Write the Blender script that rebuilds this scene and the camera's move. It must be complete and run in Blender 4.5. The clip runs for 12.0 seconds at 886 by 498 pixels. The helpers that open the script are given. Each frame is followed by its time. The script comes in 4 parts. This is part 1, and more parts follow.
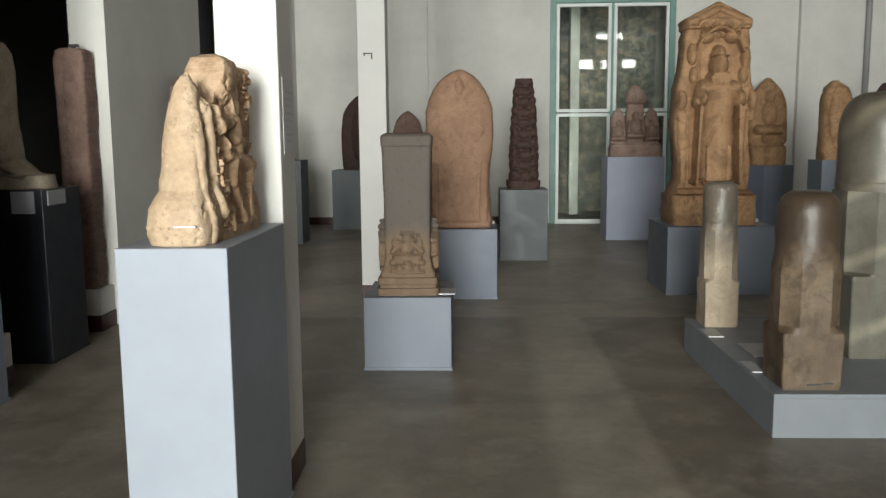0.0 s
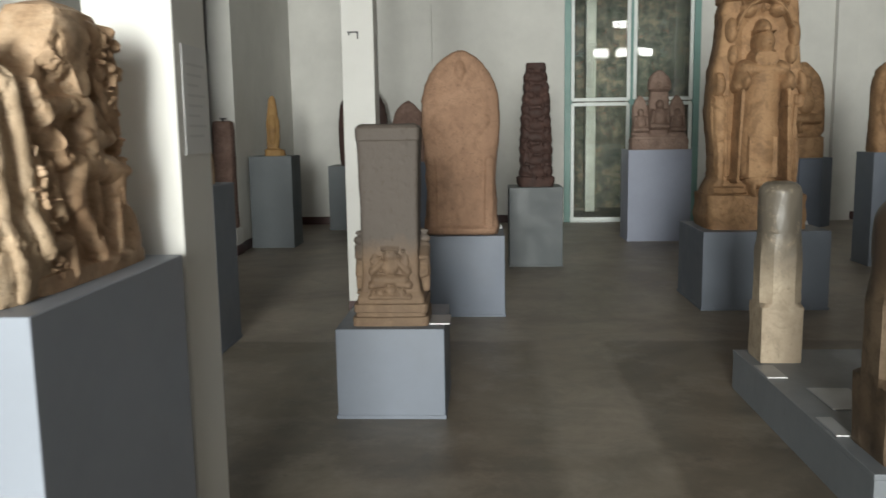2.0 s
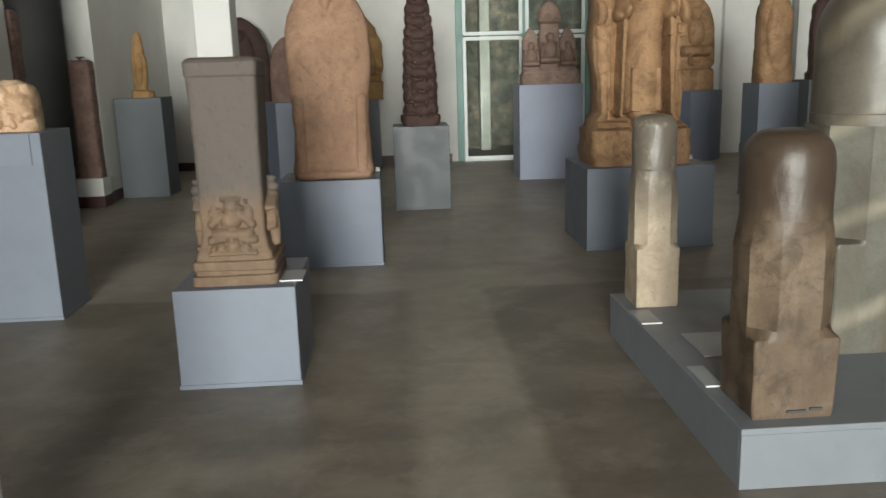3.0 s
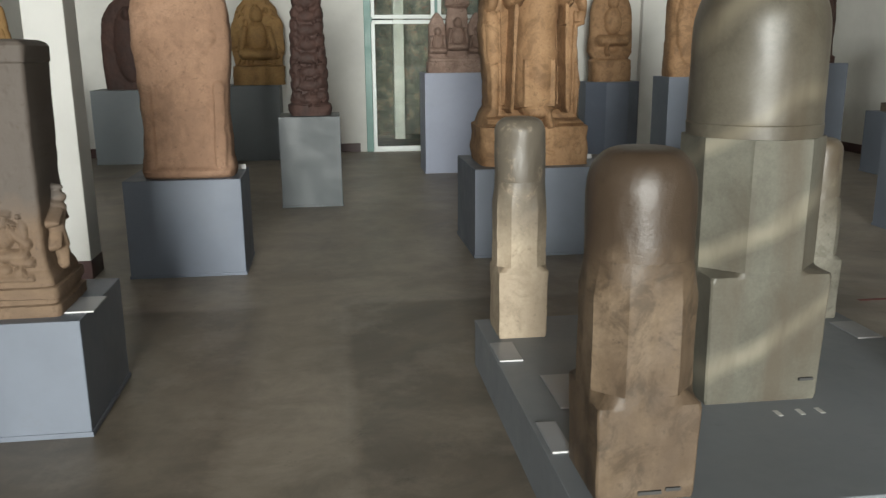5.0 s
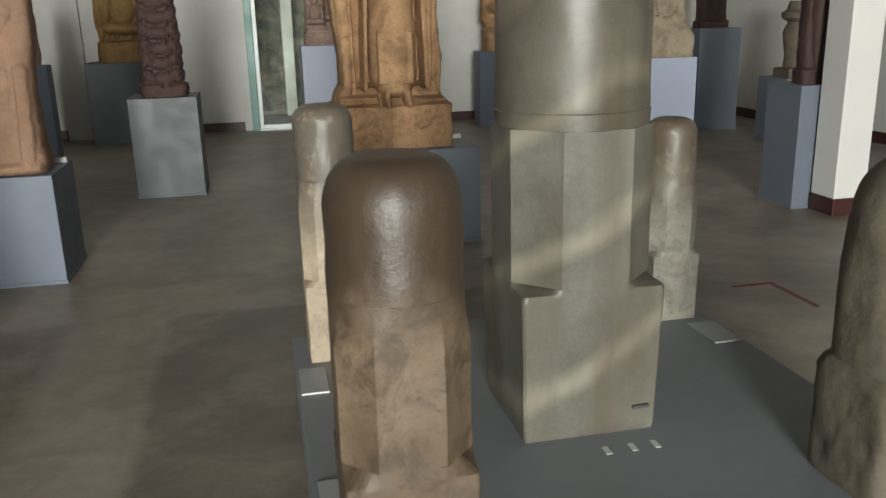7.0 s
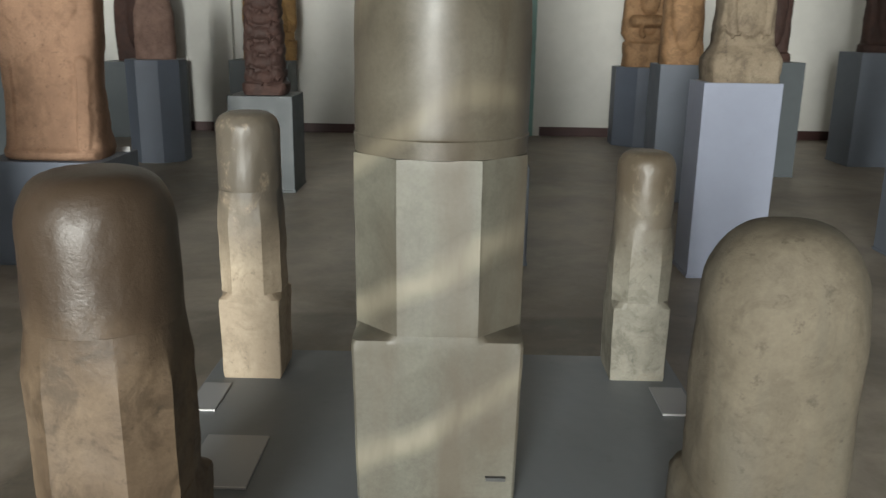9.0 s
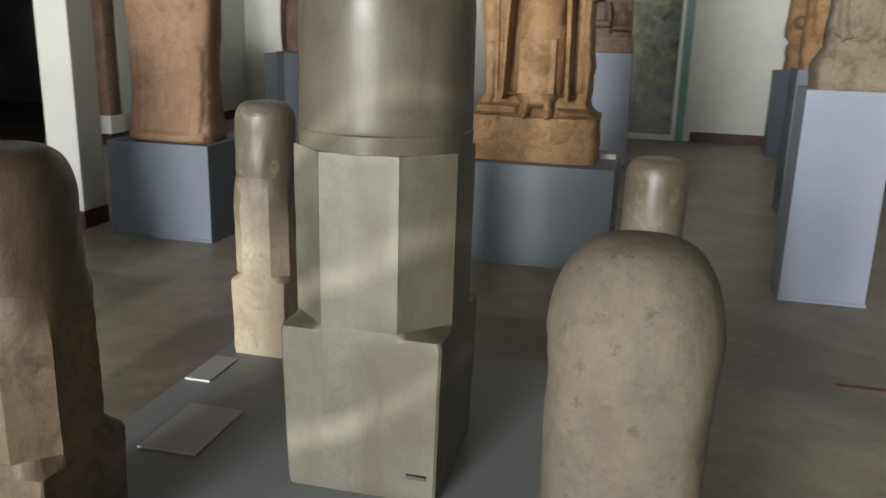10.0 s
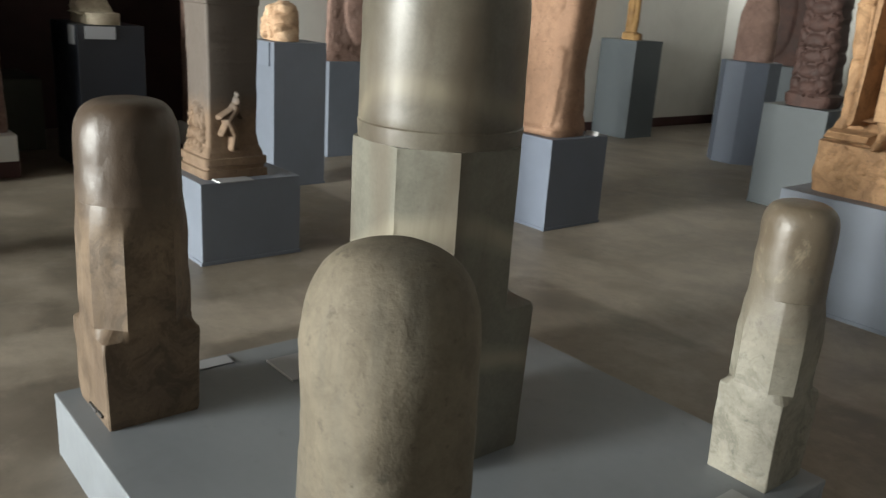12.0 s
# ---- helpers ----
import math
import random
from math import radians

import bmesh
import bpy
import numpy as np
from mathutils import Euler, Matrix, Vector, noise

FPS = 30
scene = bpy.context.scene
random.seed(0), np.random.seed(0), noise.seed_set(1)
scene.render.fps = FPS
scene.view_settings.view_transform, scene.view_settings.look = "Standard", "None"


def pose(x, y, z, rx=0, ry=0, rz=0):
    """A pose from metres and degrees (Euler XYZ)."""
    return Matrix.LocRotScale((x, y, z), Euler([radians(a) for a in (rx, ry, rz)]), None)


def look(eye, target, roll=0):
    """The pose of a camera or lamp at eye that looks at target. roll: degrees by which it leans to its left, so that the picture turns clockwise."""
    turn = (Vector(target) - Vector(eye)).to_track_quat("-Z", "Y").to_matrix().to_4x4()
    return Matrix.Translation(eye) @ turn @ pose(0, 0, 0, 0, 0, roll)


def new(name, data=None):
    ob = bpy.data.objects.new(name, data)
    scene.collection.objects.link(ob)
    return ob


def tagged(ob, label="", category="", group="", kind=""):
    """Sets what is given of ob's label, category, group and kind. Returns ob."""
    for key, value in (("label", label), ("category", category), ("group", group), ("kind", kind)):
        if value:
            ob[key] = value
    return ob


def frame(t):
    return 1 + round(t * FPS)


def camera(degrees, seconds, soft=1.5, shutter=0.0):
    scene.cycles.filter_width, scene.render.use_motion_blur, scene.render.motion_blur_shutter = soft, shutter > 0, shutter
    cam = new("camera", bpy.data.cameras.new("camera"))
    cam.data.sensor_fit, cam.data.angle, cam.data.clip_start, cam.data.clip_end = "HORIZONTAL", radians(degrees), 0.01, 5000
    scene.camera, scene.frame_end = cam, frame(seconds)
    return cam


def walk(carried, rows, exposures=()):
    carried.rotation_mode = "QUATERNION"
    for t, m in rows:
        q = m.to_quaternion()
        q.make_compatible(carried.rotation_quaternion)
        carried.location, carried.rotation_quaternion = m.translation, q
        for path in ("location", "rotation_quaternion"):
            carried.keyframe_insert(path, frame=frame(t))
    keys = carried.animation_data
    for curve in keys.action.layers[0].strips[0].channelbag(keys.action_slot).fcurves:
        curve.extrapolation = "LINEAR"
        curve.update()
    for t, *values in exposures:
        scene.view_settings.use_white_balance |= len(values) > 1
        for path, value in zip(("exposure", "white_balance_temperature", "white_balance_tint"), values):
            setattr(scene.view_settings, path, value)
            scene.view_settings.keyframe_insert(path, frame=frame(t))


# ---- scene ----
cam = camera(56.2, 12.0, soft=1.4, shutter=0.3)
PATH = [
    (0, (0.093, -0.368, 1.523), (0.023, 1.613, 1.258), -0.5),
    (0.5, (0.117, -0.04, 1.52), (-0.049, 1.935, 1.247), -0.5),
    (1, (0.133, 0.264, 1.528), (-0.149, 2.228, 1.279), -0.0),
    (1.5, (0.142, 0.483, 1.522), (-0.099, 2.454, 1.286), 0.2),
    (2, (0.176, 0.724, 1.518), (0.073, 2.701, 1.236), -0.9),
    (2.5, (0.309, 0.938, 1.509), (0.324, 2.908, 1.167), -1.8),
    (3, (0.455, 1.128, 1.483), (0.56, 3.079, 1.055), -1.7),
    (3.5, (0.551, 1.314, 1.458), (0.766, 3.25, 1.006), -1.3),
    (5.5, (1.126, 1.867, 1.526), (1.403, 3.788, 1.043), 0.2),
    (6, (1.267, 2.035, 1.53), (1.639, 3.934, 1.025), 0.0),
    (6.5, (1.384, 2.152, 1.524), (1.801, 4.035, 0.998), -1.2),
    (7, (1.55, 2.178, 1.524), (1.958, 4.06, 0.982), -1.4),
    (9, (2.542, 2.341, 1.522), (2.509, 4.272, 1.002), 0.8),
    (9.5, (2.861, 2.361, 1.529), (2.619, 4.276, 1.006), 1.2),
    (10, (3.206, 2.436, 1.53), (2.741, 4.307, 0.997), 1.6),
    (10.5, (3.566, 2.499, 1.543), (2.725, 4.22, 0.969), 2.0),
    (11, (3.87, 2.617, 1.548), (2.718, 4.149, 0.975), 2.7),
    (11.5, (4.114, 2.877, 1.572), (2.812, 4.288, 1.01), 3.5),
    (12, (4.362, 3.103, 1.586), (2.891, 4.328, 1.007), 3.7),
]
EXPOSURES = [(0, -0.40), (1.5, -0.42), (2.5, -0.22), (3.0, -0.06), (5.5, -0.08), (7.0, -0.12), (9.0, -0.05), (10.5, 0.05), (11.1, 0.16), (11.5, 0.36), (12.0, 0.54)]
walk(cam, [(t, look(eye, target, roll)) for t, eye, target, roll in PATH], EXPOSURES)

# ---- world and daylight ----
world = bpy.data.worlds.new("sky")
scene.world = world
world.use_nodes = True
wn = world.node_tree.nodes
sky = wn.new("ShaderNodeTexSky")
sky.sky_type = "NISHITA"
sky.sun_disc = False
sky.sun_elevation, sky.sun_rotation = radians(61), radians(104)
wn["Background"].inputs["Strength"].default_value = 0.1
world.node_tree.links.new(sky.outputs[0], wn["Background"].inputs["Color"])

sun = new("sun", bpy.data.lights.new("sun", "SUN"))
sun.data.energy, sun.data.angle, sun.data.color = 2.5, radians(0.6), (1, 0.95, 0.88)
sun.matrix_basis = look((42, -10, 75), (2, 0, 0))

XL, XL2, XR, YF, YB, CEIL = -2.84, -2.98, 8.45, -11.0, 14.40, 7.0
# assumed doorway, out of view; set where the glazed door hardly mirrors it
FRONT_OPENINGS = [(-2.4, 1.0)]
DAYLIGHT = (
    ((0.6, YF - 0.12, 4.925), (0.6, 6, 1.5), 6.4, 0.34, 420),
    ((0.6, YF - 0.12, 6.19), (0.6, 6, 1.5), 6.4, 0.27, 300),
    ((6.6, YF - 0.12, 4.925), (6.6, 6, 1.5), 3.2, 0.34, 80),
    ((6.6, YF - 0.12, 6.19), (6.6, 6, 1.5), 3.2, 0.27, 60),
    # main lamp, added in the assumed doorway
    ((-0.7, YF - 0.1, 2.4), (0.1, 0, 2.0), 3.3, 4.1, 2000),
)
for eye, target, wide, high, watts in DAYLIGHT:
    lamp = new("daylight", bpy.data.lights.new("daylight", "AREA"))
    lamp.data.shape, lamp.data.size, lamp.data.size_y = "RECTANGLE", wide, high
    lamp.data.energy, lamp.data.color = watts, (0.975, 1.0, 0.945)
    lamp.data.spread = radians(130)
    lamp.matrix_basis = look(eye, target if high > 1 else (eye[0], 0, eye[2]))


# ---- materials ----
def nodes(name):
    m = bpy.data.materials.new(name)
    m.use_nodes = True
    t = m.node_tree
    return m, t, t.nodes["Principled BSDF"]


def noise_tex(t, co, scale, detail=4.0, rough=0.6, distort=0.0):
    n = t.nodes.new("ShaderNodeTexNoise")
    n.inputs["Scale"].default_value, n.inputs["Detail"].default_value = scale, detail
    n.inputs["Roughness"].default_value, n.inputs["Distortion"].default_value = rough, distort
    t.links.new(co, n.inputs["Vector"])
    return n.outputs["Fac"]


def ramp(t, fac, stops):
    r = t.nodes.new("ShaderNodeValToRGB")
    while len(r.color_ramp.elements) < len(stops):
        r.color_ramp.elements.new(0.5)
    for e, (p, c) in zip(r.color_ramp.elements, stops):
        e.position, e.color = p, (*c, 1) if len(c) == 3 else c
    t.links.new(fac, r.inputs["Fac"])
    return r.outputs["Color"]


def mix(t, fac, a, b, mode="MIX"):
    n = t.nodes.new("ShaderNodeMix")
    n.data_type, n.blend_type = "RGBA", mode
    for v, k in ((fac, 0), (a, 6), (b, 7)):
        if isinstance(v, (int, float)):
            n.inputs[k].default_value = v
        elif isinstance(v, tuple):
            n.inputs[k].default_value = (*v, 1)
        else:
            t.links.new(v, n.inputs[k])
    return n.outputs[2]


def math_node(t, op, a, b):
    n = t.nodes.new("ShaderNodeMath")
    n.operation = op
    n.use_clamp = op != "MULTIPLY_ADD"
    for v, k in ((a, 0), (b, 1)):
        if isinstance(v, (int, float)):
            n.inputs[k].default_value = v
        else:
            t.links.new(v, n.inputs[k])
    return n.outputs[0]


def bump(t, bsdf, height, strength, dist):
    b = t.nodes.new("ShaderNodeBump")
    b.inputs["Strength"].default_value, b.inputs["Distance"].default_value = strength, dist
    t.links.new(height, b.inputs["Height"])
    t.links.new(b.outputs[0], bsdf.inputs["Normal"])


def coords(t, kind="Object"):
    return t.nodes.new("ShaderNodeTexCoord").outputs[kind]


def paint(name, c, rough=0.5, spread=0.08, grain=60, relief=0.15, dirt=None):
    """Painted plaster or board: soft cloudiness, faint smears and roller grain."""
    m, t, b = nodes(name)
    co = coords(t)
    cloud = noise_tex(t, co, 1.3, 5, 0.65)
    dark = tuple(v * (1 - spread * 2) for v in c)
    light = tuple(min(1, v * (1 + spread)) for v in c)
    col = ramp(t, cloud, [(0.3, dark), (0.7, light)])
    if dirt:
        spots = noise_tex(t, co, 9, 6, 0.75)
        col = mix(t, ramp(t, spots, [(0.60, (0, 0, 0)), (0.78, (0.6, 0.6, 0.6))]), col, dirt)
    t.links.new(col, b.inputs["Base Color"])
    r = ramp(t, noise_tex(t, co, 5, 3), [(0.3, (rough - 0.08,) * 3), (0.7, (rough + 0.08,) * 3)])
    t.links.new(r, b.inputs["Roughness"])
    bump(t, b, noise_tex(t, co, grain, 3), relief, 0.002)
    return m


def stone(name, dark, mid, light, rough=0.75, scale=3.0, pits=0.5, grain=70, veins=None, top=None, spots=None, stain=None, flecks=None, mottle=0.28):
    """Stone with broad staining, fine grain, pits and, where given, veins, a stained top or lichen spots."""
    m, t, b = nodes(name)
    co = coords(t)
    broad = noise_tex(t, co, scale, 6, 0.62, 0.4)
    col = ramp(t, broad, [(0.28, dark), (0.5, mid), (0.72, light)])
    fine = noise_tex(t, co, grain, 4, 0.7)
    col = mix(t, 0.35, col, ramp(t, fine, [(0.3, (0.45, 0.45, 0.45)), (0.7, (1.0, 1.0, 1.0))]), "MULTIPLY")
    blot = noise_tex(t, co, 8, 8, 0.72, 0.8)
    col = mix(t, mottle, col, ramp(t, blot, [(0.42, (0.36, 0.34, 0.31)), (0.50, (0.85, 0.84, 0.83)), (0.60, (1, 1, 1))]), "MULTIPLY")
    rr = ramp(t, broad, [(0.3, (rough - 0.1,) * 3), (0.7, (min(1, rough + 0.08),) * 3)])
    if veins:
        mp = t.nodes.new("ShaderNodeMapping")
        mp.inputs["Rotation"].default_value = (0.35, 0.5, 0.2)
        t.links.new(co, mp.inputs["Vector"])
        wv = t.nodes.new("ShaderNodeTexWave")
        wv.bands_direction = "Z"
        wv.inputs["Scale"].default_value, wv.inputs["Distortion"].default_value = 0.95, 3.0
        wv.inputs["Detail"].default_value, wv.inputs["Detail Scale"].default_value = 4.0, 1.2
        t.links.new(mp.outputs[0], wv.inputs["Vector"])
        band = ramp(t, wv.outputs["Fac"], [(0.80, (0, 0, 0)), (0.93, (0.35, 0.35, 0.35)), (1.0, (0.8, 0.8, 0.8))])
        col = mix(t, band, col, veins)
    if stain:
        sm = t.nodes.new("ShaderNodeMapping")
        sm.inputs["Scale"].default_value = (1.6, 1.6, 0.35)
        t.links.new(co, sm.inputs["Vector"])
        col = mix(t, ramp(t, noise_tex(t, sm.outputs[0], 2.2, 5, 0.6, 0.3), [(0.46, (0, 0, 0)), (0.64, (0.7, 0.7, 0.7))]), col, stain)
    if top:
        colour, z0, z1, smooth = top
        sep = t.nodes.new("ShaderNodeSeparateXYZ")
        t.links.new(co, sep.inputs[0])
        wob = t.nodes.new("ShaderNodeMath")
        wob.operation = "MULTIPLY_ADD"
        t.links.new(noise_tex(t, co, 4, 4, 0.6), wob.inputs[0])
        wob.inputs[1].default_value = 0.34
        t.links.new(sep.outputs[2], wob.inputs[2])
        mr = t.nodes.new("ShaderNodeMapRange")
        mr.inputs[1].default_value, mr.inputs[2].default_value = z0 + 0.17, z1 + 0.17
        t.links.new(wob.outputs[0], mr.inputs[0])
        col = mix(t, mr.outputs[0], col, colour)
        rr = mix(t, mr.outputs[0], rr, (smooth,) * 3)
    if spots:
        s = noise_tex(t, co, 7, 8, 0.8, 0.6)
        col = mix(t, ramp(t, s, [(0.56, (0, 0, 0)), (0.66, (0.75, 0.75, 0.75))]), col, spots)
    if flecks:
        patch = ramp(t, noise_tex(t, co, 6, 3, 0.6), [(0.45, (0, 0, 0)), (0.6, (1, 1, 1))])
        dots = ramp(t, noise_tex(t, co, 75, 3, 0.6, 0.5), [(0.60, (0, 0, 0)), (0.66, (0.8, 0.8, 0.8))])
        col = mix(t, mix(t, 1.0, patch, dots, "MULTIPLY"), col, flecks)
    p = noise_tex(t, co, 26, 6, 0.75)
    if pits > 0.1:
        col = mix(t, ramp(t, p, [(0.30, (0.7, 0.7, 0.7)), (0.42, (0, 0, 0))]), col, tuple(v * 0.35 for v in dark))
    t.links.new(col, b.inputs["Base Color"])
    t.links.new(rr, b.inputs["Roughness"])
    h = mix(t, 0.5, p, fine)
    bump(t, b, h, pits, 0.006)
    return m


M_WALL = paint("white_wall_paint", (0.66, 0.65, 0.615), 0.7, 0.05, 45, 0.2, (0.55, 0.53, 0.48))
M_COLUMN = paint("white_column_paint", (0.70, 0.69, 0.66), 0.55, 0.03, 45, 0.15, (0.62, 0.60, 0.55))
# ceiling is out of view; its dark brown only lowers the ambient light
M_CEIL = paint("dark_unseen_ceiling", (0.09, 0.07, 0.054), 0.8, 0.12)
# for walls out of view; dark so that little light bounces back
M_FRONT = paint("bounce_cutting_wall_grey", (0.12, 0.117, 0.11), 0.8, 0.06)
M_RED = paint("dark_red_skirting_paint", (0.055, 0.018, 0.016), 0.45, 0.15, 30, 0.2)
M_PLINTH = paint("blue_grey_plinth_paint", (0.146, 0.166, 0.205), 0.5, 0.08, 55, 0.12, (0.140, 0.152, 0.170))
M_SLATE = paint("dark_slate_plinth_paint", (0.088, 0.102, 0.112), 0.5, 0.08, 55, 0.12, (0.085, 0.095, 0.102))
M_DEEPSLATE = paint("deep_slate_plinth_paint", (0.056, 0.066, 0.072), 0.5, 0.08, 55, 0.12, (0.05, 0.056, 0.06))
M_LAVENDER = paint("pale_lavender_plinth_paint", (0.275, 0.300, 0.385), 0.5, 0.06, 55, 0.12, (0.22, 0.24, 0.29))
M_PALE = paint("pale_grey_plinth_paint", (0.290, 0.318, 0.372), 0.5, 0.05, 55, 0.12, (0.26, 0.28, 0.31))
M_STEEL = paint("steel_blue_plinth_paint", (0.122, 0.142, 0.185), 0.5, 0.08, 55, 0.12, (0.11, 0.122, 0.145))
M_PLATFORM = paint("grey_platform_paint", (0.190, 0.206, 0.226), 0.5, 0.09, 55, 0.12, (0.125, 0.132, 0.138))
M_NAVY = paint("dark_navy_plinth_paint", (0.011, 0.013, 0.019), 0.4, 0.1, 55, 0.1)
M_DARK = paint("dark_room_shade", (0.035, 0.035, 0.040), 0.7, 0.1)
M_DARKRED = paint("dark_red_board", (0.045, 0.012, 0.012), 0.6, 0.2)
M_OLIVE = paint("dark_olive_paint", (0.06, 0.065, 0.05), 0.6, 0.1)
M_GREEN = paint("green_frame_paint", (0.16, 0.30, 0.27), 0.45, 0.1, 30, 0.1)
M_WHITEFRAME = paint("white_frame_paint", (0.72, 0.76, 0.74), 0.4, 0.04, 30, 0.08)
M_PIPE = paint("grey_pipe_paint", (0.28, 0.28, 0.27), 0.5, 0.1)
M_POST = paint("pale_weathered_post", (0.42, 0.44, 0.38), 0.8, 0.2, 30, 0.3, (0.05, 0.05, 0.04))
M_PAPER = paint("grey_white_paper", (0.66, 0.66, 0.66), 0.6, 0.02)
M_PALEINK = paint("pale_grey_ink", (0.575, 0.575, 0.58), 0.7, 0.02)
M_CHALK = paint("white_chalk", (0.62, 0.62, 0.60), 0.8, 0.1)
M_REDLINE = paint("worn_red_line", (0.16, 0.035, 0.03), 0.6, 0.2)
M_IRON = paint("dark_iron", (0.05, 0.05, 0.05), 0.5, 0.1)
M_PLATE = paint("grey_label_plate", (0.30, 0.31, 0.33), 0.34, 0.03, 60, 0.03)
M_EDGE = paint("white_plate_edge", (0.58, 0.58, 0.58), 0.3, 0.02)

S_LIME = stone("cream_limestone", (0.371, 0.217, 0.122), (0.562, 0.382, 0.239), (0.696, 0.514, 0.356), 0.72, 8, 1.0, 60, spots=(0.349, 0.201, 0.112), stain=(0.405, 0.244, 0.140), mottle=0.4)
S_LIMEPALE = stone("pale_speckled_limestone", (0.450, 0.318, 0.202), (0.540, 0.395, 0.262), (0.620, 0.480, 0.345), 0.75, 6, 1.0, 55, stain=(0.440, 0.305, 0.188), flecks=(0.235, 0.150, 0.095), mottle=0.3)
S_RED = stone("red_sandstone", (0.225, 0.127, 0.076), (0.318, 0.186, 0.117), (0.380, 0.234, 0.156), 0.85, 3, 0.5, 80, stain=(0.205, 0.118, 0.074), mottle=0.3)
S_OCHRE = stone("ochre_sandstone", (0.247, 0.135, 0.063), (0.353, 0.203, 0.102), (0.436, 0.265, 0.141), 0.8, 4, 0.5, 80, mottle=0.45)
S_YELLOW = stone("yellow_sandstone", (0.22, 0.12, 0.045), (0.33, 0.19, 0.07), (0.40, 0.25, 0.10), 0.8, 4, 0.5, 80)
S_MAROON = stone("maroon_sandstone", (0.034, 0.017, 0.013), (0.058, 0.028, 0.022), (0.088, 0.044, 0.034), 0.78, 5, 0.5, 80)
S_MAUVE = stone("mauve_sandstone", (0.19, 0.118, 0.090), (0.28, 0.188, 0.148), (0.37, 0.268, 0.220), 0.8, 5, 0.5, 80)
S_PINK = stone("pink_brown_sandstone", (0.17, 0.10, 0.08), (0.24, 0.15, 0.12), (0.30, 0.20, 0.17), 0.85, 5, 0.6, 60)
S_TANBASE = stone("grey_and_tan_sandstone", (0.145, 0.090, 0.055), (0.200, 0.130, 0.080), (0.270, 0.185, 0.120), 0.82, 5, 0.5, 80, stain=(0.12, 0.08, 0.052), top=((0.082, 0.066, 0.055), 0.30, 0.48, 0.72))
S_BUFF = stone("buff_sandstone", (0.198, 0.152, 0.106), (0.251, 0.198, 0.139), (0.297, 0.244, 0.178), 0.85, 4, 0.5, 80, mottle=0.5)
S_BIG = stone("polished_green_grey_stone", (0.108, 0.101, 0.081), (0.137, 0.131, 0.105), (0.166, 0.161, 0.131), 0.52, 2, 0.06, 90, veins=(0.240, 0.218, 0.165), stain=(0.084, 0.065, 0.045), mottle=0.22)
S_L3 = stone("mottled_brown_stone", (0.094, 0.063, 0.039), (0.146, 0.101, 0.063), (0.214, 0.155, 0.102), 0.62, 4, 0.4, 70, stain=(0.080, 0.053, 0.034), top=((0.052, 0.035, 0.023), 0.62, 0.76, 0.43), mottle=0.7)
S_BIGTOP = stone("polished_brown_grey_stone", (0.080, 0.069, 0.051), (0.103, 0.090, 0.068), (0.128, 0.114, 0.088), 0.45, 2, 0.05, 90, veins=(0.160, 0.138, 0.100), stain=(0.060, 0.044, 0.029), mottle=0.25)
S_L2 = stone("grey_topped_buff_stone", (0.360, 0.285, 0.205), (0.450, 0.366, 0.268), (0.520, 0.435, 0.325), 0.7, 5, 0.35, 70, top=((0.118, 0.100, 0.078), 0.42, 0.70, 0.42), spots=(0.340, 0.268, 0.195), stain=(0.330, 0.255, 0.182), mottle=0.4)
S_L4 = stone("pale_grey_buff_stone", (0.188, 0.176, 0.142), (0.248, 0.233, 0.190), (0.305, 0.286, 0.235), 0.62, 5, 0.35, 70, top=((0.098, 0.077, 0.054), 0.34, 0.74, 0.42), spots=(0.215, 0.180, 0.130), mottle=0.5)
S_L5 = stone("weathered_khaki_stone", (0.104, 0.086, 0.061), (0.142, 0.119, 0.085), (0.180, 0.152, 0.112), 0.8, 3, 0.6, 60, stain=(0.092, 0.086, 0.069), mottle=0.32)
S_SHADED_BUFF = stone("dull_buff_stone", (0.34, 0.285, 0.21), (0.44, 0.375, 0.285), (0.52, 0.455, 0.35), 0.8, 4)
S_POT = stone("grey_brown_stone", (0.09, 0.07, 0.05), (0.13, 0.10, 0.075), (0.17, 0.135, 0.10), 0.75, 5)


